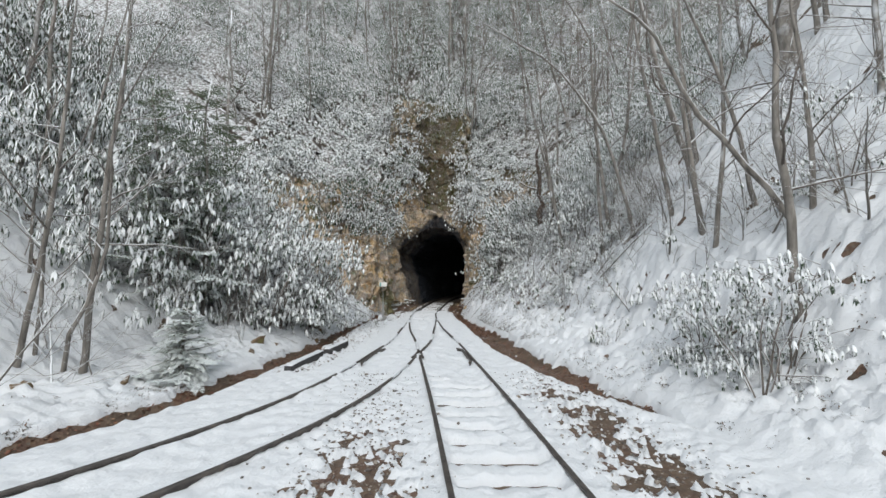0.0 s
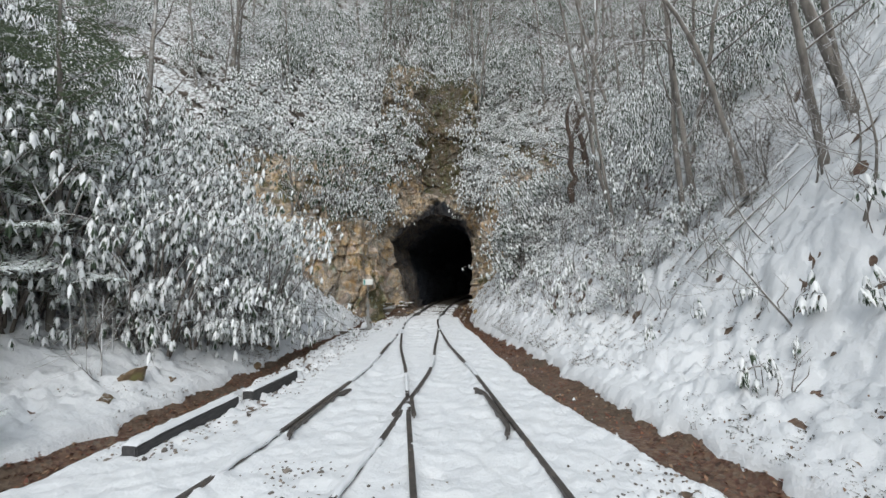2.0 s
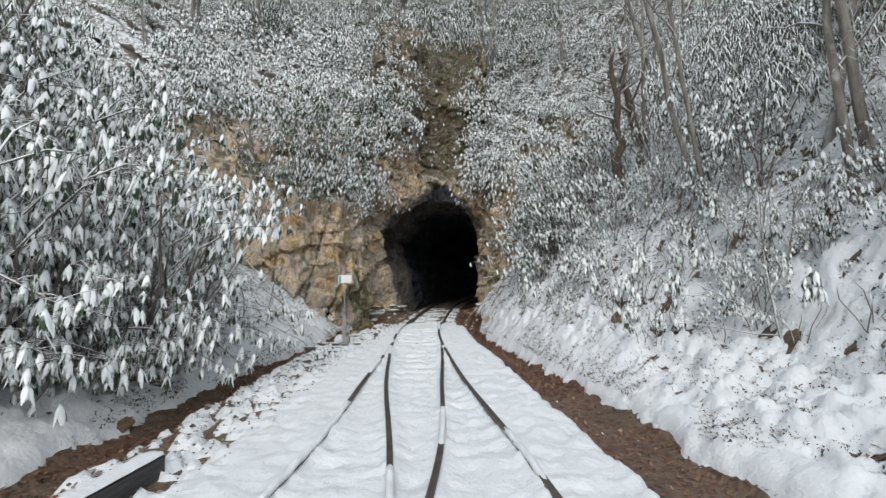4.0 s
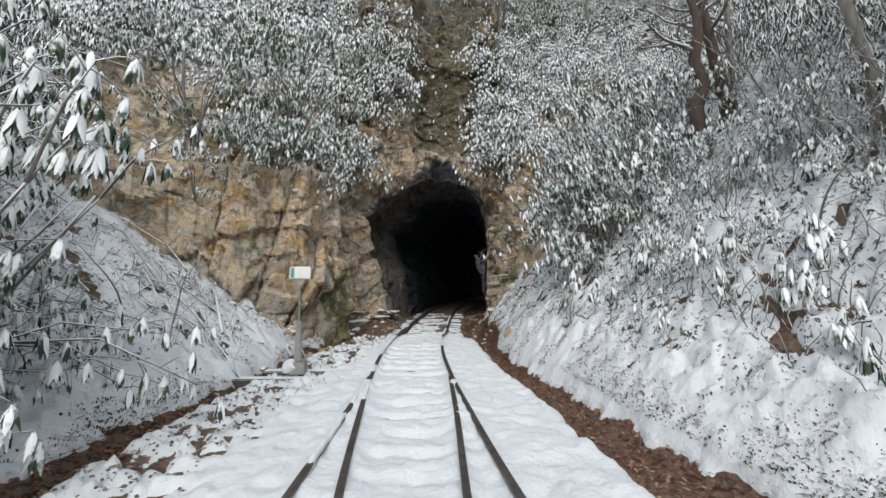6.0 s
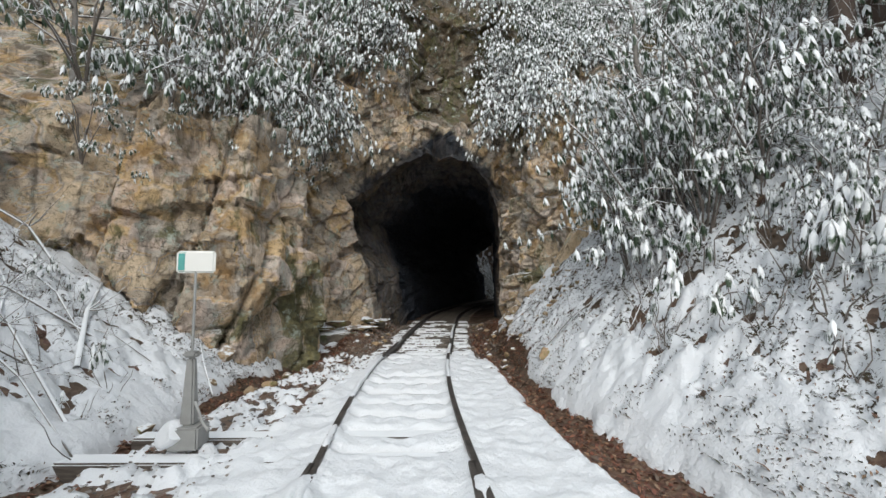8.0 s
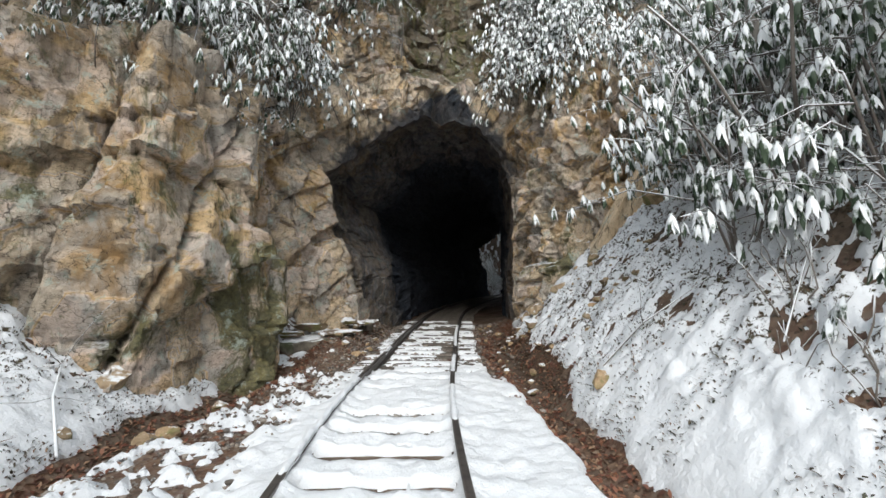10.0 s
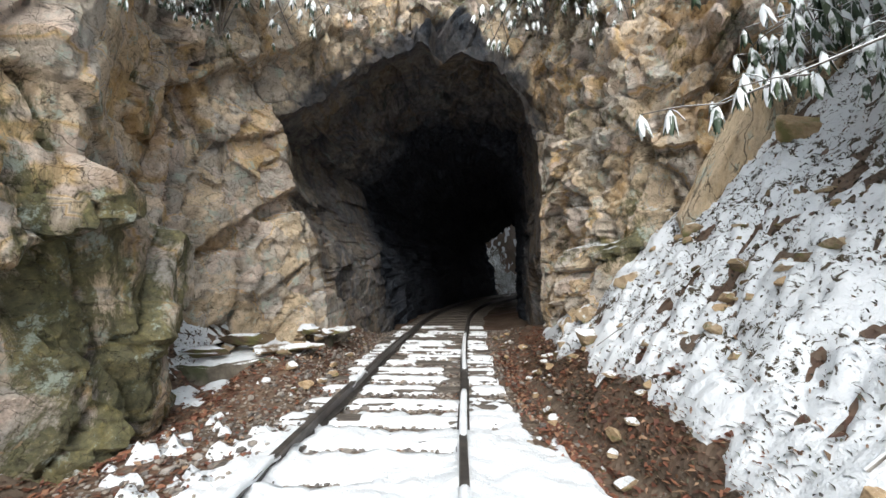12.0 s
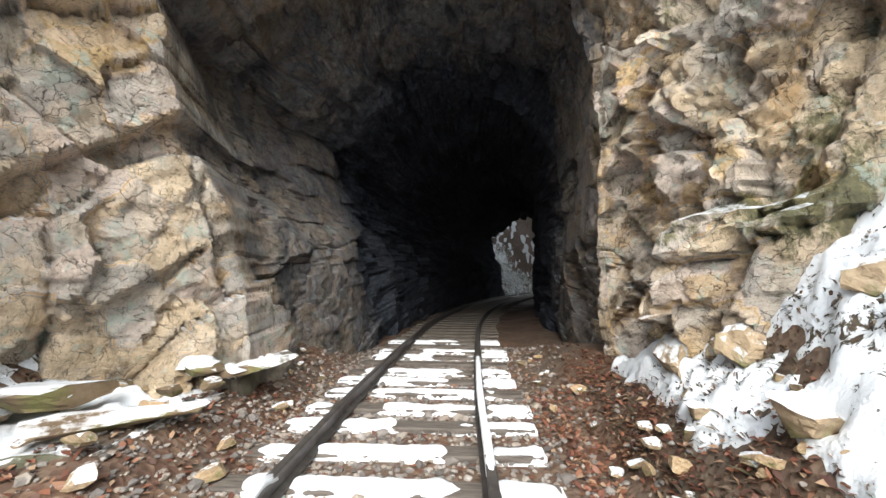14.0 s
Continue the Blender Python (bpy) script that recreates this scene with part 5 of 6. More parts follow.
def switch_stand(x, y):
    ob = thing("switch_stand", "grey iron switch stand with a white target plate on a rod", "switch stand", pose(x, y, 0.05, 0, 0, 4))
    part("foot", box_mesh("foot", (0.32, 0.28, 0.24), MAT_IRON, 0.02, at=(0, 0, -0.02)), ob)
    part("column", box_mesh("column", (0.15, 0.14, 0.72), MAT_IRON, 0.02, taper=0.55, at=(0, 0, 0.46)), ob)
    part("collar", box_mesh("collar", (0.15, 0.14, 0.06), MAT_IRON, 0.02, at=(0, 0, 0.85)), ob)
    part("rod", mesh_from("rod", *tube([(0, 0, 0.85), (0, 0, 1.4), (0, 0, 1.95)], [0.016, 0.014, 0.014], 8), MAT_IRON), ob)
    plate = part("target_plate", box_mesh("target_plate", (0.42, 0.05, 0.25), MAT_WHITE, 0.02, 3, at=(0.0, 0, 1.87)), ob, "white enamelled target plate")
    part("edge_band", box_mesh("edge_band", (0.10, 0.058, 0.22), MAT_TEAL, 0.015, at=(-0.145, 0, 1.87)), plate, "worn teal band")
    part("lever", mesh_from("lever", *tube([(0.08, -0.05, 0.35), (0.2, -0.12, 0.15), (0.3, -0.2, 0.10)], [0.018, 0.016, 0.02], 6), MAT_IRON), ob)
    # snow heaped on the foot
    bm = bmesh.new()
    bmesh.ops.create_icosphere(bm, subdivisions=3, radius=0.15, matrix=Matrix.Translation((-0.12, -0.05, 0.03)))
    for v in bm.verts:
        n = noise.noise(v.co * 5) * 0.07
        v.co = Vector((v.co.x * 1.1 + n, v.co.y + n, v.co.z * 0.75 + n))
    me = bpy.data.meshes.new("snow_lump")
    bm.to_mesh(me)
    bm.free()
    me.materials.append(MAT_SNOW)
    part("snow_lump", me, ob, "lump of snow on the foot")


switch_stand(-3.43, 24.40)


def baulk(x0, y0, x1, y1):
    length, turn = math.hypot(x1 - x0, y1 - y0), math.degrees(math.atan2(y1 - y0, x1 - x0))
    ob = thing("timber_baulk", "dark squared timber baulk with snow on top beside the track", "timber", pose((x0 + x1) / 2, (y0 + y1) / 2, -0.09, 0, 0, turn), "timber baulks")
    part("beam", box_mesh("beam", (length, 0.22, 0.24), MAT_DARKWOOD, 0.015), ob)
    xs, ys = np.linspace(-length / 2, length / 2, 60), np.linspace(-0.11, 0.11, 9)
    X, Y = np.meshgrid(xs, ys, indexing="ij")
    Z = 0.118 + 0.05 * np.sqrt(np.clip(1.02 - (Y / 0.112) ** 4, 0, 1)) * np.sqrt(np.clip(1.01 - (2 * X / length) ** 20, 0, 1)) + 0.02 * fbm(X * 3, Y * 3 + y0, 3, 5)
    part("snow_cap", mesh_from("snow_cap", np.stack([X, Y, Z], -1).reshape(-1, 3), grid_faces(60, 9), MAT_SNOW), ob, "even cap of snow")


def dark_wood():
    m, t, b = nodes_of("creosoted_timber")
    n = noise_tex(t, 5.0, 6, 0.6, (1, 7, 7))
    t.links.new(ramp(t, [(0.3, (0.022, 0.022, 0.024)), (0.7, (0.07, 0.068, 0.068))], n), b.inputs["Base Color"])
    b.inputs["Roughness"].default_value = 0.75
    bump(t, b, n, 0.5, 0.01)
    return m


MAT_DARKWOOD = dark_wood()
baulk(-3.85, 12.1, -3.68, 14.25)
baulk(-3.58, 14.55, -3.40, 16.25)


def boulder_mesh(seed, cuts=24, rough=0.15, subdiv=4, material=None):
    """A block of rock: a ball cut by planes, then roughened. One metre across."""
    rng = np.random.default_rng(seed)
    bm = bmesh.new()
    bmesh.ops.create_icosphere(bm, subdivisions=subdiv, radius=0.62)
    v = np.array([p.co[:] for p in bm.verts])
    for k in range(cuts):
        n = rng.normal(size=3)
        n /= np.linalg.norm(n)
        d = rng.uniform(0.20, 0.42)
        over = np.maximum(v @ n - d, 0)
        v = v - over[:, None] * n
    for p, q in zip(bm.verts, v):
        p.co = Vector(q) * (1 + rough * noise.noise(Vector(q) * 3.5 + Vector((seed, 0, 0))) + 0.5 * rough * noise.noise(Vector(q) * 11))
    me = bpy.data.meshes.new("boulder")
    bm.to_mesh(me)
    bm.free()
    me.materials.append(material or MAT_ROCK)
    me.polygons.foreach_set("use_smooth", [False] * len(me.polygons))
    return me


def stone_material(name, a, b_, c, snow=(0.72, 0.9)):
    m, t, b = nodes_of(name)
    n = noise_tex(t, 5.0, 7, 0.65)
    moss = noise_tex(t, 2.0, 5)
    col = mix(t, ramp(t, [(0.52, (0, 0, 0)), (0.66, (0.8, 0.8, 0.8))], moss), ramp(t, [(0.25, a), (0.5, b_), (0.8, c)], n), (0.13, 0.14, 0.035))
    t.links.new(mix(t, up_mask(t, snow[0], snow[1], n, 0.9), col, SNOW), b.inputs["Base Color"])
    b.inputs["Roughness"].default_value = 0.75
    bump(t, b, n, 0.7, 0.04)
    return m


MAT_STONE = stone_material("tan_stone", (0.16, 0.105, 0.06), (0.34, 0.25, 0.155), (0.44, 0.36, 0.26))
MAT_BARE = stone_material("bare_tan_stone", (0.20, 0.125, 0.07), (0.40, 0.28, 0.16), (0.47, 0.37, 0.26), (0.97, 1.0))
MAT_BROWN = stone_material("brown_stone", (0.07, 0.045, 0.025), (0.15, 0.10, 0.055), (0.22, 0.16, 0.10), (0.8, 0.95))
ROCKS = [boulder_mesh(700 + k, material=MAT_STONE) for k in range(4)]
BARES = [boulder_mesh(720 + k, material=MAT_BARE) for k in range(3)]
SLABS = [boulder_mesh(730 + k, 13, 0.09, 5, MAT_ROCK) for k in range(2)]
BROWNS = [boulder_mesh(740 + k, material=MAT_BROWN) for k in range(2)]


def rock(kind, k, x, y, size, turn=0, sink=0.3, z=None, tilt=(0, 0), label="weathered tan sandstone boulder capped with snow", group="boulders", name="boulder"):
    base = ground_at(x, y) if z is None else z
    ob = new(name, kind[k % len(kind)])
    ob.matrix_basis = pose(x, y, base + size[2] * (0.45 - sink), tilt[0], tilt[1], turn) @ Matrix.Diagonal((*size, 1))
    return tagged(ob, label, "rock", group)


# by the tunnel's right side
MOSSY = "tan boulder with olive moss and snow below the cliff"
for k, (x, y, size, turn, tilt) in enumerate((
        (1.75, 32.7, (1.5, 0.6, 0.40), 55, (0, -20)), (1.5, 33.4, (1.3, 0.5, 0.35), 70, (0, -12)), (2.35, 33.1, (0.75, 0.6, 0.85), 10, (0, 8)), (1.35, 31.7, (0.6, 0.5, 0.38), 30, (12, 0)),
        (2.0, 31.9, (0.8, 0.5, 0.35), 50, (0, -25)), (2.9, 32.5, (0.8, 0.6, 0.55), 0, (0, 0)), (2.6, 31.3, (0.5, 0.4, 0.35), 20, (0, 10)), (1.2, 32.4, (0.35, 0.3, 0.25), 0, (0, 0)))):
    rock(ROCKS, k, x, y, size, turn, 0.25, tilt=tilt, label=MOSSY)
rock(BARES, 0, 1.37, 27.95, (0.42, 0.30, 0.36), 20, 0.1, label="bare tan stone lying at the foot of the bank")
rock(SLABS, 0, 3.85, 31.9, (1.9, 0.95, 3.5), 14, 0.0, z=1.85, tilt=(-4, 24), label="large leaning tan sandstone slab against the cliff")
rock(SLABS, 1, 2.75, 32.15, (1.3, 0.9, 0.75), 20, 0.1, z=1.0, tilt=(0, -8), label="square mossy sandstone block at the cliff's foot")
rock(BARES, 1, 3.75, 31.0, (0.8, 0.6, 0.6), 30, 0.1, tilt=(0, 20), label="large tan sandstone block under the cliff")
rock(BARES, 2, 3.55, 31.9, (0.8, 0.6, 0.55), 75, 0.1, label="tan sandstone block resting on the bank")
# left side: brown rocks by the ditch, stones under the cliff
for k, (x, y, s) in enumerate(((-8.25, 9.5, 0.55), (-5.95, 14.7, 0.62), (-5.75, 13.9, 0.42), (-6.9, 10.4, 0.38), (-5.6, 15.3, 0.3), (-5.35, 19.0, 0.45), (-5.0, 17.8, 0.35))):
    rock(BROWNS, k, x, y, (s, s * 0.8, s * 0.75), 40 * k, 0.2, label="brown earthy rock beside the ditch")
for k, (x, y, s) in enumerate(((-4.05, 28.9, 0.5), (-4.2, 27.6, 0.42), (-4.45, 29.6, 0.6), (-3.95, 30.3, 0.3), (-4.6, 26.9, 0.4), (-4.9, 27.9, 0.7), (-4.0, 26.3, 0.3), (-4.5, 25.2, 0.36), (-3.85, 29.5, 0.25), (-4.3, 30.9, 0.4))):
    rock(ROCKS, k, x, y, (s, s * 0.8, s * 0.6), 50 * k, 0.2, label="tan stone at the foot of the cliff with snow")
rock(BARES, 1, -3.75, 27.3, (0.42, 0.26, 0.24), 10, 0.15, label="bare flat tan stone in the leaf-filled ditch")
rock(BARES, 0, -3.45, 33.0, (0.42, 0.30, 0.22), 30, 0.1, label="bare tan stone beside the concrete base")
rock(BARES, 2, -3.2, 33.9, (0.30, 0.22, 0.18), 80, 0.1, label="bare tan stone beside the concrete base")
rock(BARES, 0, 0.55, 34.2, (0.20, 0.16, 0.12), 80, 0.1, label="small tan stone beside the sleepers")


# the old concrete base in two blocks, with slabs on it
def block_mesh(foot, top, seed):
    bm = bmesh.new()
    n = len(foot)
    low = [bm.verts.new((x, y, -0.55)) for x, y in foot]
    high = [bm.verts.new((x, y, top)) for x, y in foot]
    bm.faces.new(high)
    for i in range(n):
        j = (i + 1) % n
        bm.faces.new((low[i], low[j], high[j], high[i]))
    bmesh.ops.bevel(bm, geom=[e for e in bm.edges if e.verts[0].co.z > 0 or e.verts[1].co.z > 0], offset=0.035, segments=1, affect="EDGES")
    bmesh.ops.triangulate(bm, faces=bm.faces[:])
    for k in range(4):
        bmesh.ops.subdivide_edges(bm, edges=[e for e in bm.edges if e.calc_length() > 0.09], cuts=1)
        bmesh.ops.triangulate(bm, faces=[f for f in bm.faces if len(f.verts) > 3])
    for v in bm.verts:
        p = v.co + Vector((seed, 0, 0))
        v.co += noise.noise_vector(p * 2.2) * 0.07 + noise.noise_vector(p * 7) * 0.03
    me = bpy.data.meshes.new("block")
    bm.to_mesh(me)
    bm.free()
    me.materials.append(MAT_CONCRETE)
    return me


def snow_on(name, x0, x1, y0, y1, top, seed, depth=0.03, foot=None):
    """Patchy snow over a flat top."""
    nx, ny = int((x1 - x0) / 0.045) + 2, int((y1 - y0) / 0.045) + 2
    X, Y = np.meshgrid(np.linspace(x0, x1, nx), np.linspace(y0, y1, ny), indexing="ij")
    edge = np.minimum(np.minimum(X - x0, x1 - X) / (x1 - x0), np.minimum(Y - y0, y1 - Y) / (y1 - y0))
    Z = top + depth - 0.045 + 0.30 * fbm(X * 2.6, Y * 2.6, 5, seed, 0.65) - 0.35 * (1 - sstep(0, 0.16, edge))
    if foot:
        inside = np.full(X.shape, 9.0)
        for (ax, ay), (bx, by) in zip(foot, foot[1:] + foot[:1]):
            inside = np.minimum(inside, ((bx - ax) * (Y - ay) - (by - ay) * (X - ax)) / math.hypot(bx - ax, by - ay))
        Z = Z - 0.4 * (1 - sstep(-0.04, 0.12, inside))
    level = np.maximum(np.maximum(Z[:-1, :-1], Z[1:, 1:]), np.maximum(Z[1:, :-1], Z[:-1, 1:])) > top - 0.03
    return mesh_from(name, np.stack([X, Y, np.maximum(Z, top - 0.05)], -1).reshape(-1, 3), grid_faces(nx, ny, level), MAT_SNOW)


def base_and_slabs():
    base = thing("concrete_base", "old mossy concrete base with patchy snow against the cliff", "concrete base", pose(-4.3, 34, -0.5))
    shift = pose(4.3, -34, 0.5)
    for foot, top, seed in (([(-5.6, 31.3), (-4.2, 31.6), (-2.95, 32.05), (-2.9, 33.55), (-5.6, 34.1)], 0.20, 1.0), ([(-5.6, 34.15), (-2.9, 33.65), (-2.75, 34.9), (-3.5, 35.8), (-5.6, 35.8)], 0.30, 5.0)):
        one = part("block", block_mesh(foot, top, seed), base, place=shift)
        xs, ys = [p[0] for p in foot], [p[1] for p in foot]
        part("snow_patch", snow_on("snow_patch", min(xs), max(xs) - 0.15, min(ys) + 0.2, max(ys), top, 150 + int(seed), 0.05, foot), one, "patchy snow")
    for k, (x, y, z, size, turn) in enumerate(((-3.85, 32.6, 0.42, (0.85, 0.6, 0.13), 20), (-3.2, 32.4, 0.28, (1.0, 0.32, 0.12), 42), (-2.8, 33.75, 0.38, (1.0, 0.28, 0.12), 68), (-3.2, 33.5, 0.44, (0.55, 0.38, 0.12), 5),
                                               (-4.6, 32.7, 0.36, (0.9, 0.6, 0.12), 15), (-4.25, 31.95, 0.30, (0.9, 0.45, 0.12), 8))):
        ob = thing("stone_slab", "flat stone slab under snow on the concrete base", "stone slab", pose(x, y, z, 3 * math.sin(k), 3 * math.cos(k), turn), "stone slabs")
        slab = boulder_mesh(760 + k, 9, 0.06, 3, MAT_BROWN)
        slab.transform(Matrix.Diagonal((size[0] * 1.15, size[1] * 1.2, size[2] * 1.25, 1)))
        part("slab", slab, ob)
        part("snow_cap", snow_on("snow_cap", -size[0] * 0.36, size[0] * 0.36, -size[1] * 0.34, size[1] * 0.34, size[2] * 0.42, 170 + k, 0.045), ob, "soft cap of snow")


base_and_slabs()
# rubble on and beside the base, stones along the trackside
RUBBLE = [boulder_mesh(780 + k, 11, 0.10, 2, (MAT_BARE, MAT_STONE, MAT_BROWN)[k % 3]) for k in range(6)]
rng_rubble = np.random.default_rng(41)
for k in range(150):
    if k < 30:
        x, y = rng_rubble.uniform(-4.7, -2.9), rng_rubble.uniform(31.9, 34.0)
        z = 0.26
    elif k < 44:
        y = rng_rubble.uniform(30.5, 36)
        x = rng_rubble.uniform(-3.0, -2.4)
        z = None
    elif k < 132:
        y = rng_rubble.uniform(29.2, 33.0)
        x = float(curve(TOE_R, y)) + rng_rubble.uniform(-0.2, 2.2)
        z = None
    else:
        y = rng_rubble.uniform(31, 37)
        x = rng_rubble.uniform(0.5, 1.3)
        z = None
    s = rng_rubble.uniform(0.08, 0.22)
    rock(RUBBLE, k, x, y, (s * 1.3, s, s * 0.7), rng_rubble.uniform(0, 360), 0.15, z, label="broken tan stone among leaves and snow", group="rubble", name="stone")


# fallen wood
def fallen(points, r, label, seed, twigs=5, name="fallen_branch"):
    rng = np.random.default_rng(seed)
    pts = [(x, y, ground_at(x, y) + h) for x, y, h in points]
    ob = thing(name, label, "fallen wood", None, "fallen wood")
    part("stick", mesh_from("stick", *soup([tube(pts, list(np.linspace(r, r * 0.5, len(pts))), 7)]), MAT_BARK), ob)
    if twigs:
        small = []
        for k in range(twigs):
            i = int(rng.integers(1, len(pts)))
            d = rng.normal(0, 1, 3) + np.array([0, 0, 0.6])
            lp, lr = limb(rng, pts[i], d, rng.uniform(0.3, 0.9), r * 0.35, 4)
            small.append(tube(lp, lr, 4))
        part("twigwork", mesh_from("twigwork", *soup(small), MAT_TWIG), ob, kind="stuff")


fallen([(7.3, 17.4, 0.1), (8.2, 17.2, 0.15), (9.2, 17.0, 0.1)], 0.10, "fallen dark log lying across the snowy bank", 801, 3, "fallen_log")
fallen([(6.1, 16.7, 0.45), (7.1, 16.2, 0.35), (8.6, 15.8, 0.4)], 0.035, "snowy fallen branch across the bank", 811, 10)
fallen([(6.3, 17.6, 0.2), (6.9, 16.9, 0.5), (7.4, 16.3, 0.9)], 0.022, "dark twiggy branch stuck in the snow", 812, 9)
fallen([(1.45, 28.1, 0.15), (1.9, 27.9, 0.2), (2.6, 27.6, 0.1)], 0.014, "thin bare stick lying on the snow", 802, 3)
fallen([(1.25, 31.2, 0.2), (1.7, 30.9, 0.22), (2.4, 30.4, 0.2)], 0.008, "thin bare stick leaning over the stones", 803, 3)
fallen([(2.3, 26.2, 0.2), (3.0, 26.6, 0.3), (3.6, 27.2, 0.3)], 0.010, "snowy branch lying on the bank", 805, 5)
fallen([(-5.4, 25.2, 0.15), (-6.0, 26.0, 0.2), (-6.8, 27.2, 0.15)], 0.04, "snow-covered fallen branch on the bank", 806, 8)
fallen([(-4.45, 26.7, 0.08), (-4.8, 27.0, 0.22), (-5.1, 27.4, 0.2)], 0.016, "bent snowy root at the foot of the cliff", 807, 8)
fallen([(-5.9, 24.6, 0.1), (-6.6, 25.4, 0.3), (-7.6, 25.9, 0.3)], 0.022, "tangled snowy branch on the bank", 808, 10)
fallen([(-7.0, 26.6, 0.2), (-7.8, 26.8, 0.4), (-8.8, 26.4, 0.5)], 0.03, "tangled snowy branch under the ledge", 809, 10)
rng_wood = np.random.default_rng(47)
for k in range(16):
    y = rng_wood.uniform(23.0, 26.3)
    x = float(curve(TOE_L, y)) - rng_wood.uniform(0.5, 3.6)
    a, length = rng_wood.uniform(0, 6.283), rng_wood.uniform(0.5, 1.3)
    fallen([(x - math.cos(a) * length, y - math.sin(a) * length * 0.6, 0.10), (x, y, rng_wood.uniform(0.15, 0.35)), (x + math.cos(a) * length, y + math.sin(a) * length * 0.6, 0.12)],
           rng_wood.uniform(0.010, 0.024), "dead snowy branch lying on the bank", 820 + k, 6)
fallen([(5.4, 12.0, 0.05), (6.0, 11.6, 0.05), (6.5, 11.4, 0.1)], 0.025, "short dark branch on the snow", 810, 4)


# ---- litter and ballast ----
def litter_material():
    m, t, b = nodes_of("dead_leaves")
    g = t.nodes.new("ShaderNodeNewGeometry")
    t.links.new(ramp(t, [(0.0, (0.05, 0.022, 0.015)), (0.4, (0.15, 0.052, 0.03)), (0.7, (0.22, 0.095, 0.052)), (0.9, (0.30, 0.20, 0.125)), (1.0, (0.10, 0.07, 0.05))], g.outputs["Random Per Island"]), b.inputs["Base Color"])
    b.inputs["Roughness"].default_value = 0.55
    return m


def ballast_material():
    m, t, b = nodes_of("ballast_stone")
    g = t.nodes.new("ShaderNodeNewGeometry")
    n = noise_tex(t, 30.0, 4)
    col = ramp(t, [(0.0, (0.08, 0.07, 0.063)), (0.3, (0.17, 0.15, 0.135)), (0.6, (0.27, 0.24, 0.21)), (0.8, (0.31, 0.255, 0.20)), (1.0, (0.42, 0.39, 0.36))], g.outputs["Random Per Island"])
    t.links.new(mix(t, maths(t, "MULTIPLY", n, 0.5), col, (0.05, 0.04, 0.035)), b.inputs["Base Color"])
    b.inputs["Roughness"].default_value = 0.7
    return m


def scatter_litter():
    rng = np.random.default_rng(23)
    spots = []
    for k in range(27000):
        y = rng.uniform(4, 35) if k % 2 else rng.uniform(20, 35)
        if k > 24000:
            y = rng.uniform(27, 36)
            a, b = (0.35, 1.35) if k % 2 else (-3.5, -2.3)
        elif k > 22500:
            y = rng.uniform(28, 38)
            a, b = -3.2, 1.4
        elif rng.uniform() < 0.42:
            a, b = float(curve(BED_R, y)), float(curve(TOE_R, y)) + 0.6 * float(sstep(27.5, 30, y))
        else:
            b, a = float(curve(BED_L, y)), float(curve(TOE_L, y))
        x = rng.uniform(a - 0.15, b + 0.15)
        spots.append((x, y))
    P = np.array(spots)
    z = ground_height(P[:, 0], P[:, 1])
    n = len(P)
    s, turn = rng.uniform(0.016, 0.046, n), rng.uniform(0, 6.283, n)
    shape = np.array([(-1, 0, 0.0), (-0.1, -0.55, 0.22), (0.15, 0.5, 0.25), (1.1, 0.05, 0.05)])
    V = shape[None] * s[:, None, None]
    tilt = rng.normal(0, 0.35, (n, 2))
    V[..., 2] += V[..., 0] * tilt[:, :1] + V[..., 1] * tilt[:, 1:]
    c, sn = np.cos(turn)[:, None], np.sin(turn)[:, None]
    X, Y = V[..., 0] * c - V[..., 1] * sn + P[:, :1], V[..., 0] * sn + V[..., 1] * c + P[:, 1:]
    Z = V[..., 2] + z[:, None] + 0.018
    base = np.arange(n)[:, None] * 4
    F = np.concatenate([base + np.array([0, 1, 2]), base + np.array([1, 3, 2])])
    ob = new("leaf_litter", mesh_from("leaf_litter", np.stack([X, Y, Z], -1).reshape(-1, 3), F, litter_material()))
    tagged(ob, "wet red-brown fallen leaves in the ditches", "leaf litter", kind="stuff")


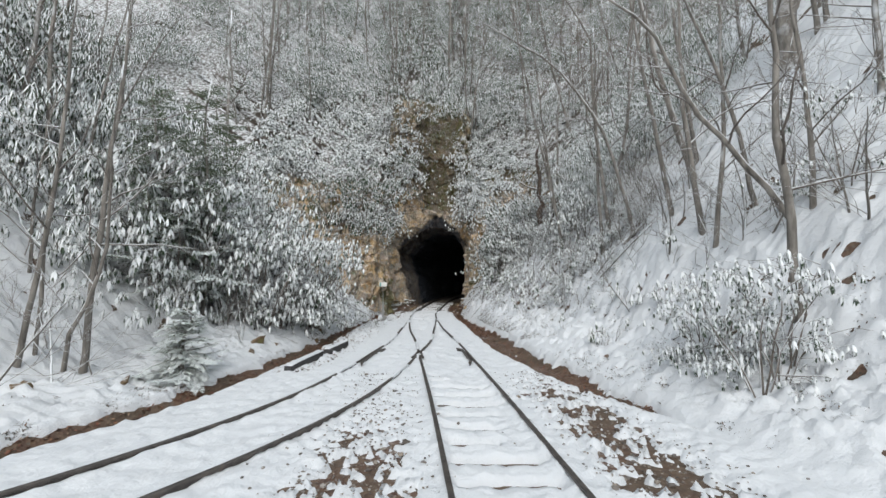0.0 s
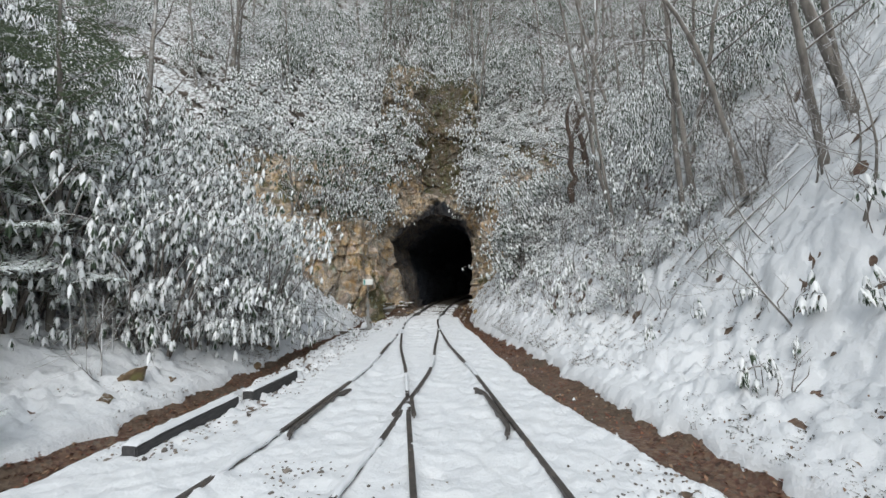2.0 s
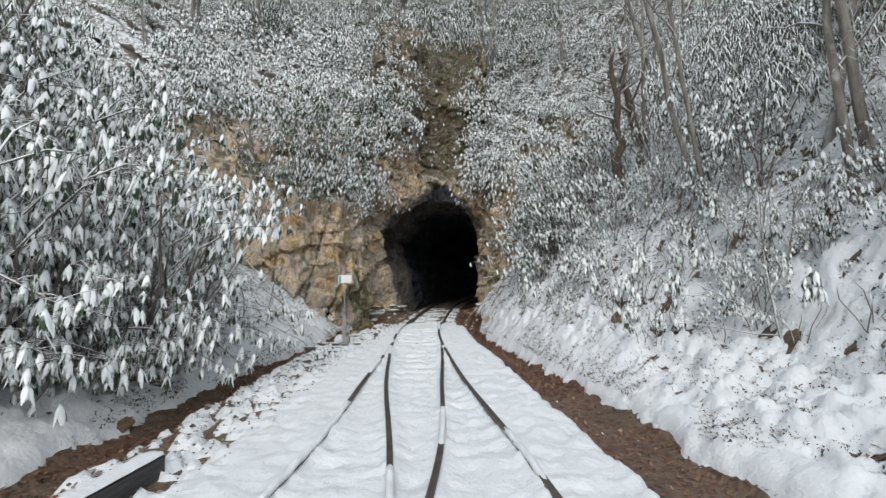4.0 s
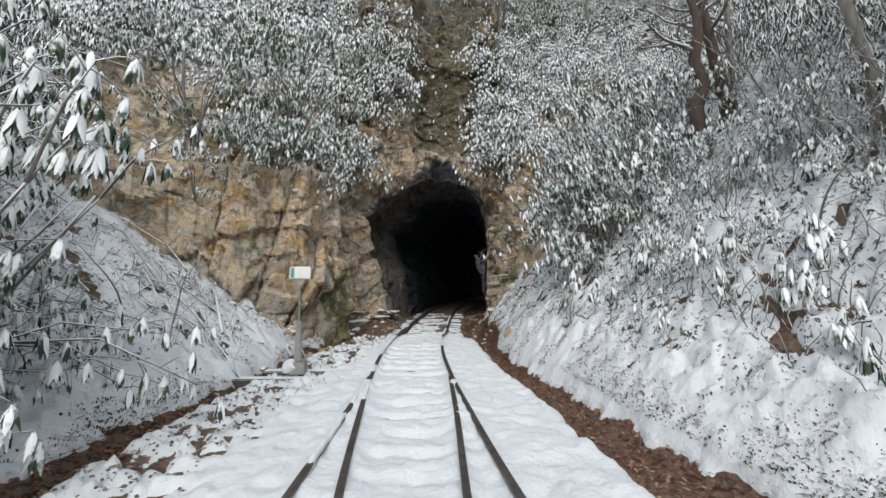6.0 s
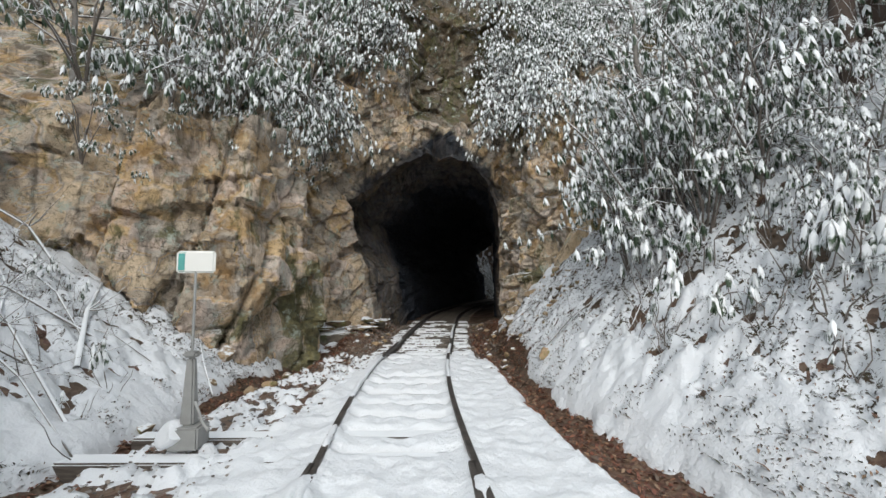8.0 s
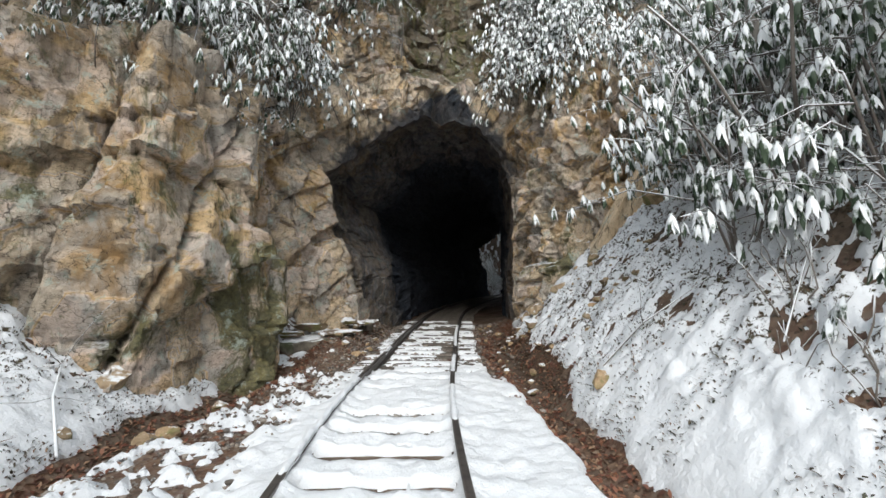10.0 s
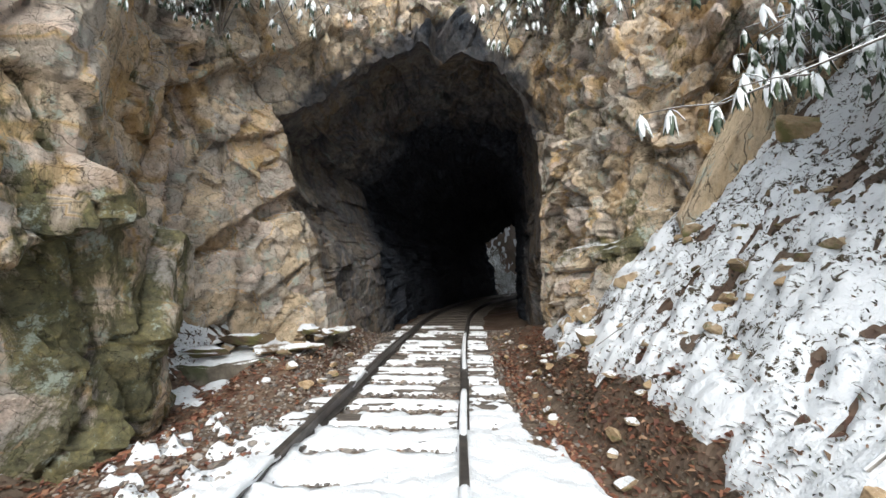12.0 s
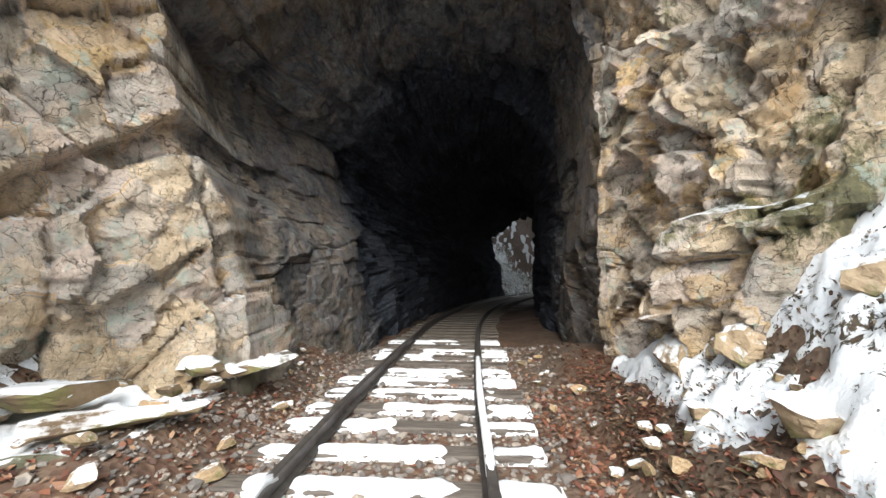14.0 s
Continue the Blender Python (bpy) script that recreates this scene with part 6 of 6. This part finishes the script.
def scatter_ballast():
    rng = np.random.default_rng(29)
    ico = bmesh.new()
    bmesh.ops.create_icosphere(ico, subdivisions=1, radius=1.0)
    v0 = np.array([v.co[:] for v in ico.verts])
    f0 = np.array([[v.index for v in f.verts] for f in ico.faces])
    ico.free()
    P = []
    for k in range(20000):
        if k < 13000:
            y = rng.uniform(27, 38.5)
            x = float(centre(y)) + rng.choice([-1, 1], p=[0.6, 0.4]) * rng.uniform(0, 2.4) * rng.uniform(0.4, 1)
        elif k < 16200:
            y = rng.uniform(3, 12)
            x = float(centre(y)) + rng.choice([-1.9, 2.0]) + rng.normal(0, 0.55)
        else:
            y = rng.uniform(12, 34)
            x = float(curve(BED_L, y)) + rng.uniform(-0.1, 1.5) * rng.uniform(0.5, 1)
        P.append((x, y))
    P = np.array(P)
    n = len(P)
    s = rng.uniform(0.014, 0.04, n) * np.where(np.arange(n) < 13000, 0.85, 0.62) * np.where(rng.uniform(size=n) < 0.06, 2.0, 1)
    V = v0[None] * (s[:, None, None] * rng.uniform(0.6, 1.15, (n, len(v0), 1))) * np.array([1.2, 0.9, 0.65])
    turn = rng.uniform(0, 6.283, n)
    c, sn = np.cos(turn)[:, None], np.sin(turn)[:, None]
    X, Y = V[..., 0] * c - V[..., 1] * sn + P[:, :1], V[..., 0] * sn + V[..., 1] * c + P[:, 1:]
    Z = V[..., 2] + (ground_height(P[:, 0], P[:, 1]) + np.where(np.arange(n) < 13000, 0.0, 1.0) * np.clip(snow_depth(P[:, 0], P[:, 1]), 0, 0.09) + s * 0.3)[:, None]
    F = (np.arange(n)[:, None, None] * len(v0) + f0[None]).reshape(-1, 3)
    ob = new("ballast", mesh_from("ballast", np.stack([X, Y, Z], -1).reshape(-1, 3), F, ballast_material(), False))
    tagged(ob, "grey and tan broken ballast stones along the track", "ballast", kind="stuff")


def scatter_bank_litter():
    """Dead leaves, fern tips and stems that stick out of the snow on the banks."""
    rng = np.random.default_rng(31)
    n = 240000
    y = rng.uniform(7, 33.5, n)
    right = rng.uniform(size=n) < 0.52
    off = rng.uniform(0.02, 1, n) ** 1.3 * np.where(right, 6.5, 5.0)
    x = np.where(right, curve(TOE_R, y) + off, curve(TOE_L, y) - off)
    keep = 1.1 * vnoise(x * 0.7, y * 0.7, 37) + 0.8 * vnoise(x * 2.9, y * 2.9, 38) - 0.50 + 0.26 * sstep(16, 25, y) + 0.3 * (rng.uniform(size=n) - 0.5) > 0.45
    x, y = x[keep], y[keep]
    deep = snow_depth(x, y)
    thin = deep < 0.07 + 0.05 * rng.uniform(size=len(x)) + 0.05 * sstep(15, 18, y) * (1 - sstep(26, 29, y))
    x, y, deep = x[thin], y[thin], deep[thin]
    n = len(x)
    z = ground_height(x, y) + np.maximum(deep, 0)
    s, turn = rng.uniform(0.009, 0.034, n), rng.uniform(0, 6.283, n)
    shape = np.array([(0, -0.35, -0.4), (0, 0.35, -0.4), (0.35, -0.45, 0.45), (0.35, 0.45, 0.45), (0.95, -0.1, 0.75), (0.95, 0.1, 0.75)])
    V = shape[None] * s[:, None, None] * np.stack([rng.uniform(0.6, 1.8, n) * np.where(rng.uniform(size=n) < 0.2, 3.2, 1), rng.uniform(0.3, 1.1, n), rng.uniform(0.5, 1.3, n)], -1)[:, None, :]
    c, sn = np.cos(turn)[:, None], np.sin(turn)[:, None]
    X, Y = V[..., 0] * c - V[..., 1] * sn + x[:, None], V[..., 0] * sn + V[..., 1] * c + y[:, None]
    Z = V[..., 2] + z[:, None]
    base = np.arange(n)[:, None] * 6
    F = np.concatenate([base + np.array([0, 1, 3, 2]), base + np.array([2, 3, 5, 4])])
    m, t, b = nodes_of("bank_litter")
    g = t.nodes.new("ShaderNodeNewGeometry")
    col = ramp(t, [(0.0, (0.025, 0.02, 0.015)), (0.3, (0.06, 0.042, 0.028)), (0.55, (0.05, 0.058, 0.03)), (0.8, (0.14, 0.07, 0.04)), (1.0, (0.22, 0.14, 0.08))], g.outputs["Random Per Island"])
    t.links.new(col, b.inputs["Base Color"])
    ob = new("bank_litter", mesh_from("bank_litter", np.stack([X, Y, Z], -1).reshape(-1, 3), F, m))
    tagged(ob, "dark dead leaves and stems sticking out of the snow", "leaf litter", kind="stuff")


scatter_litter()
scatter_bank_litter()
scatter_ballast()
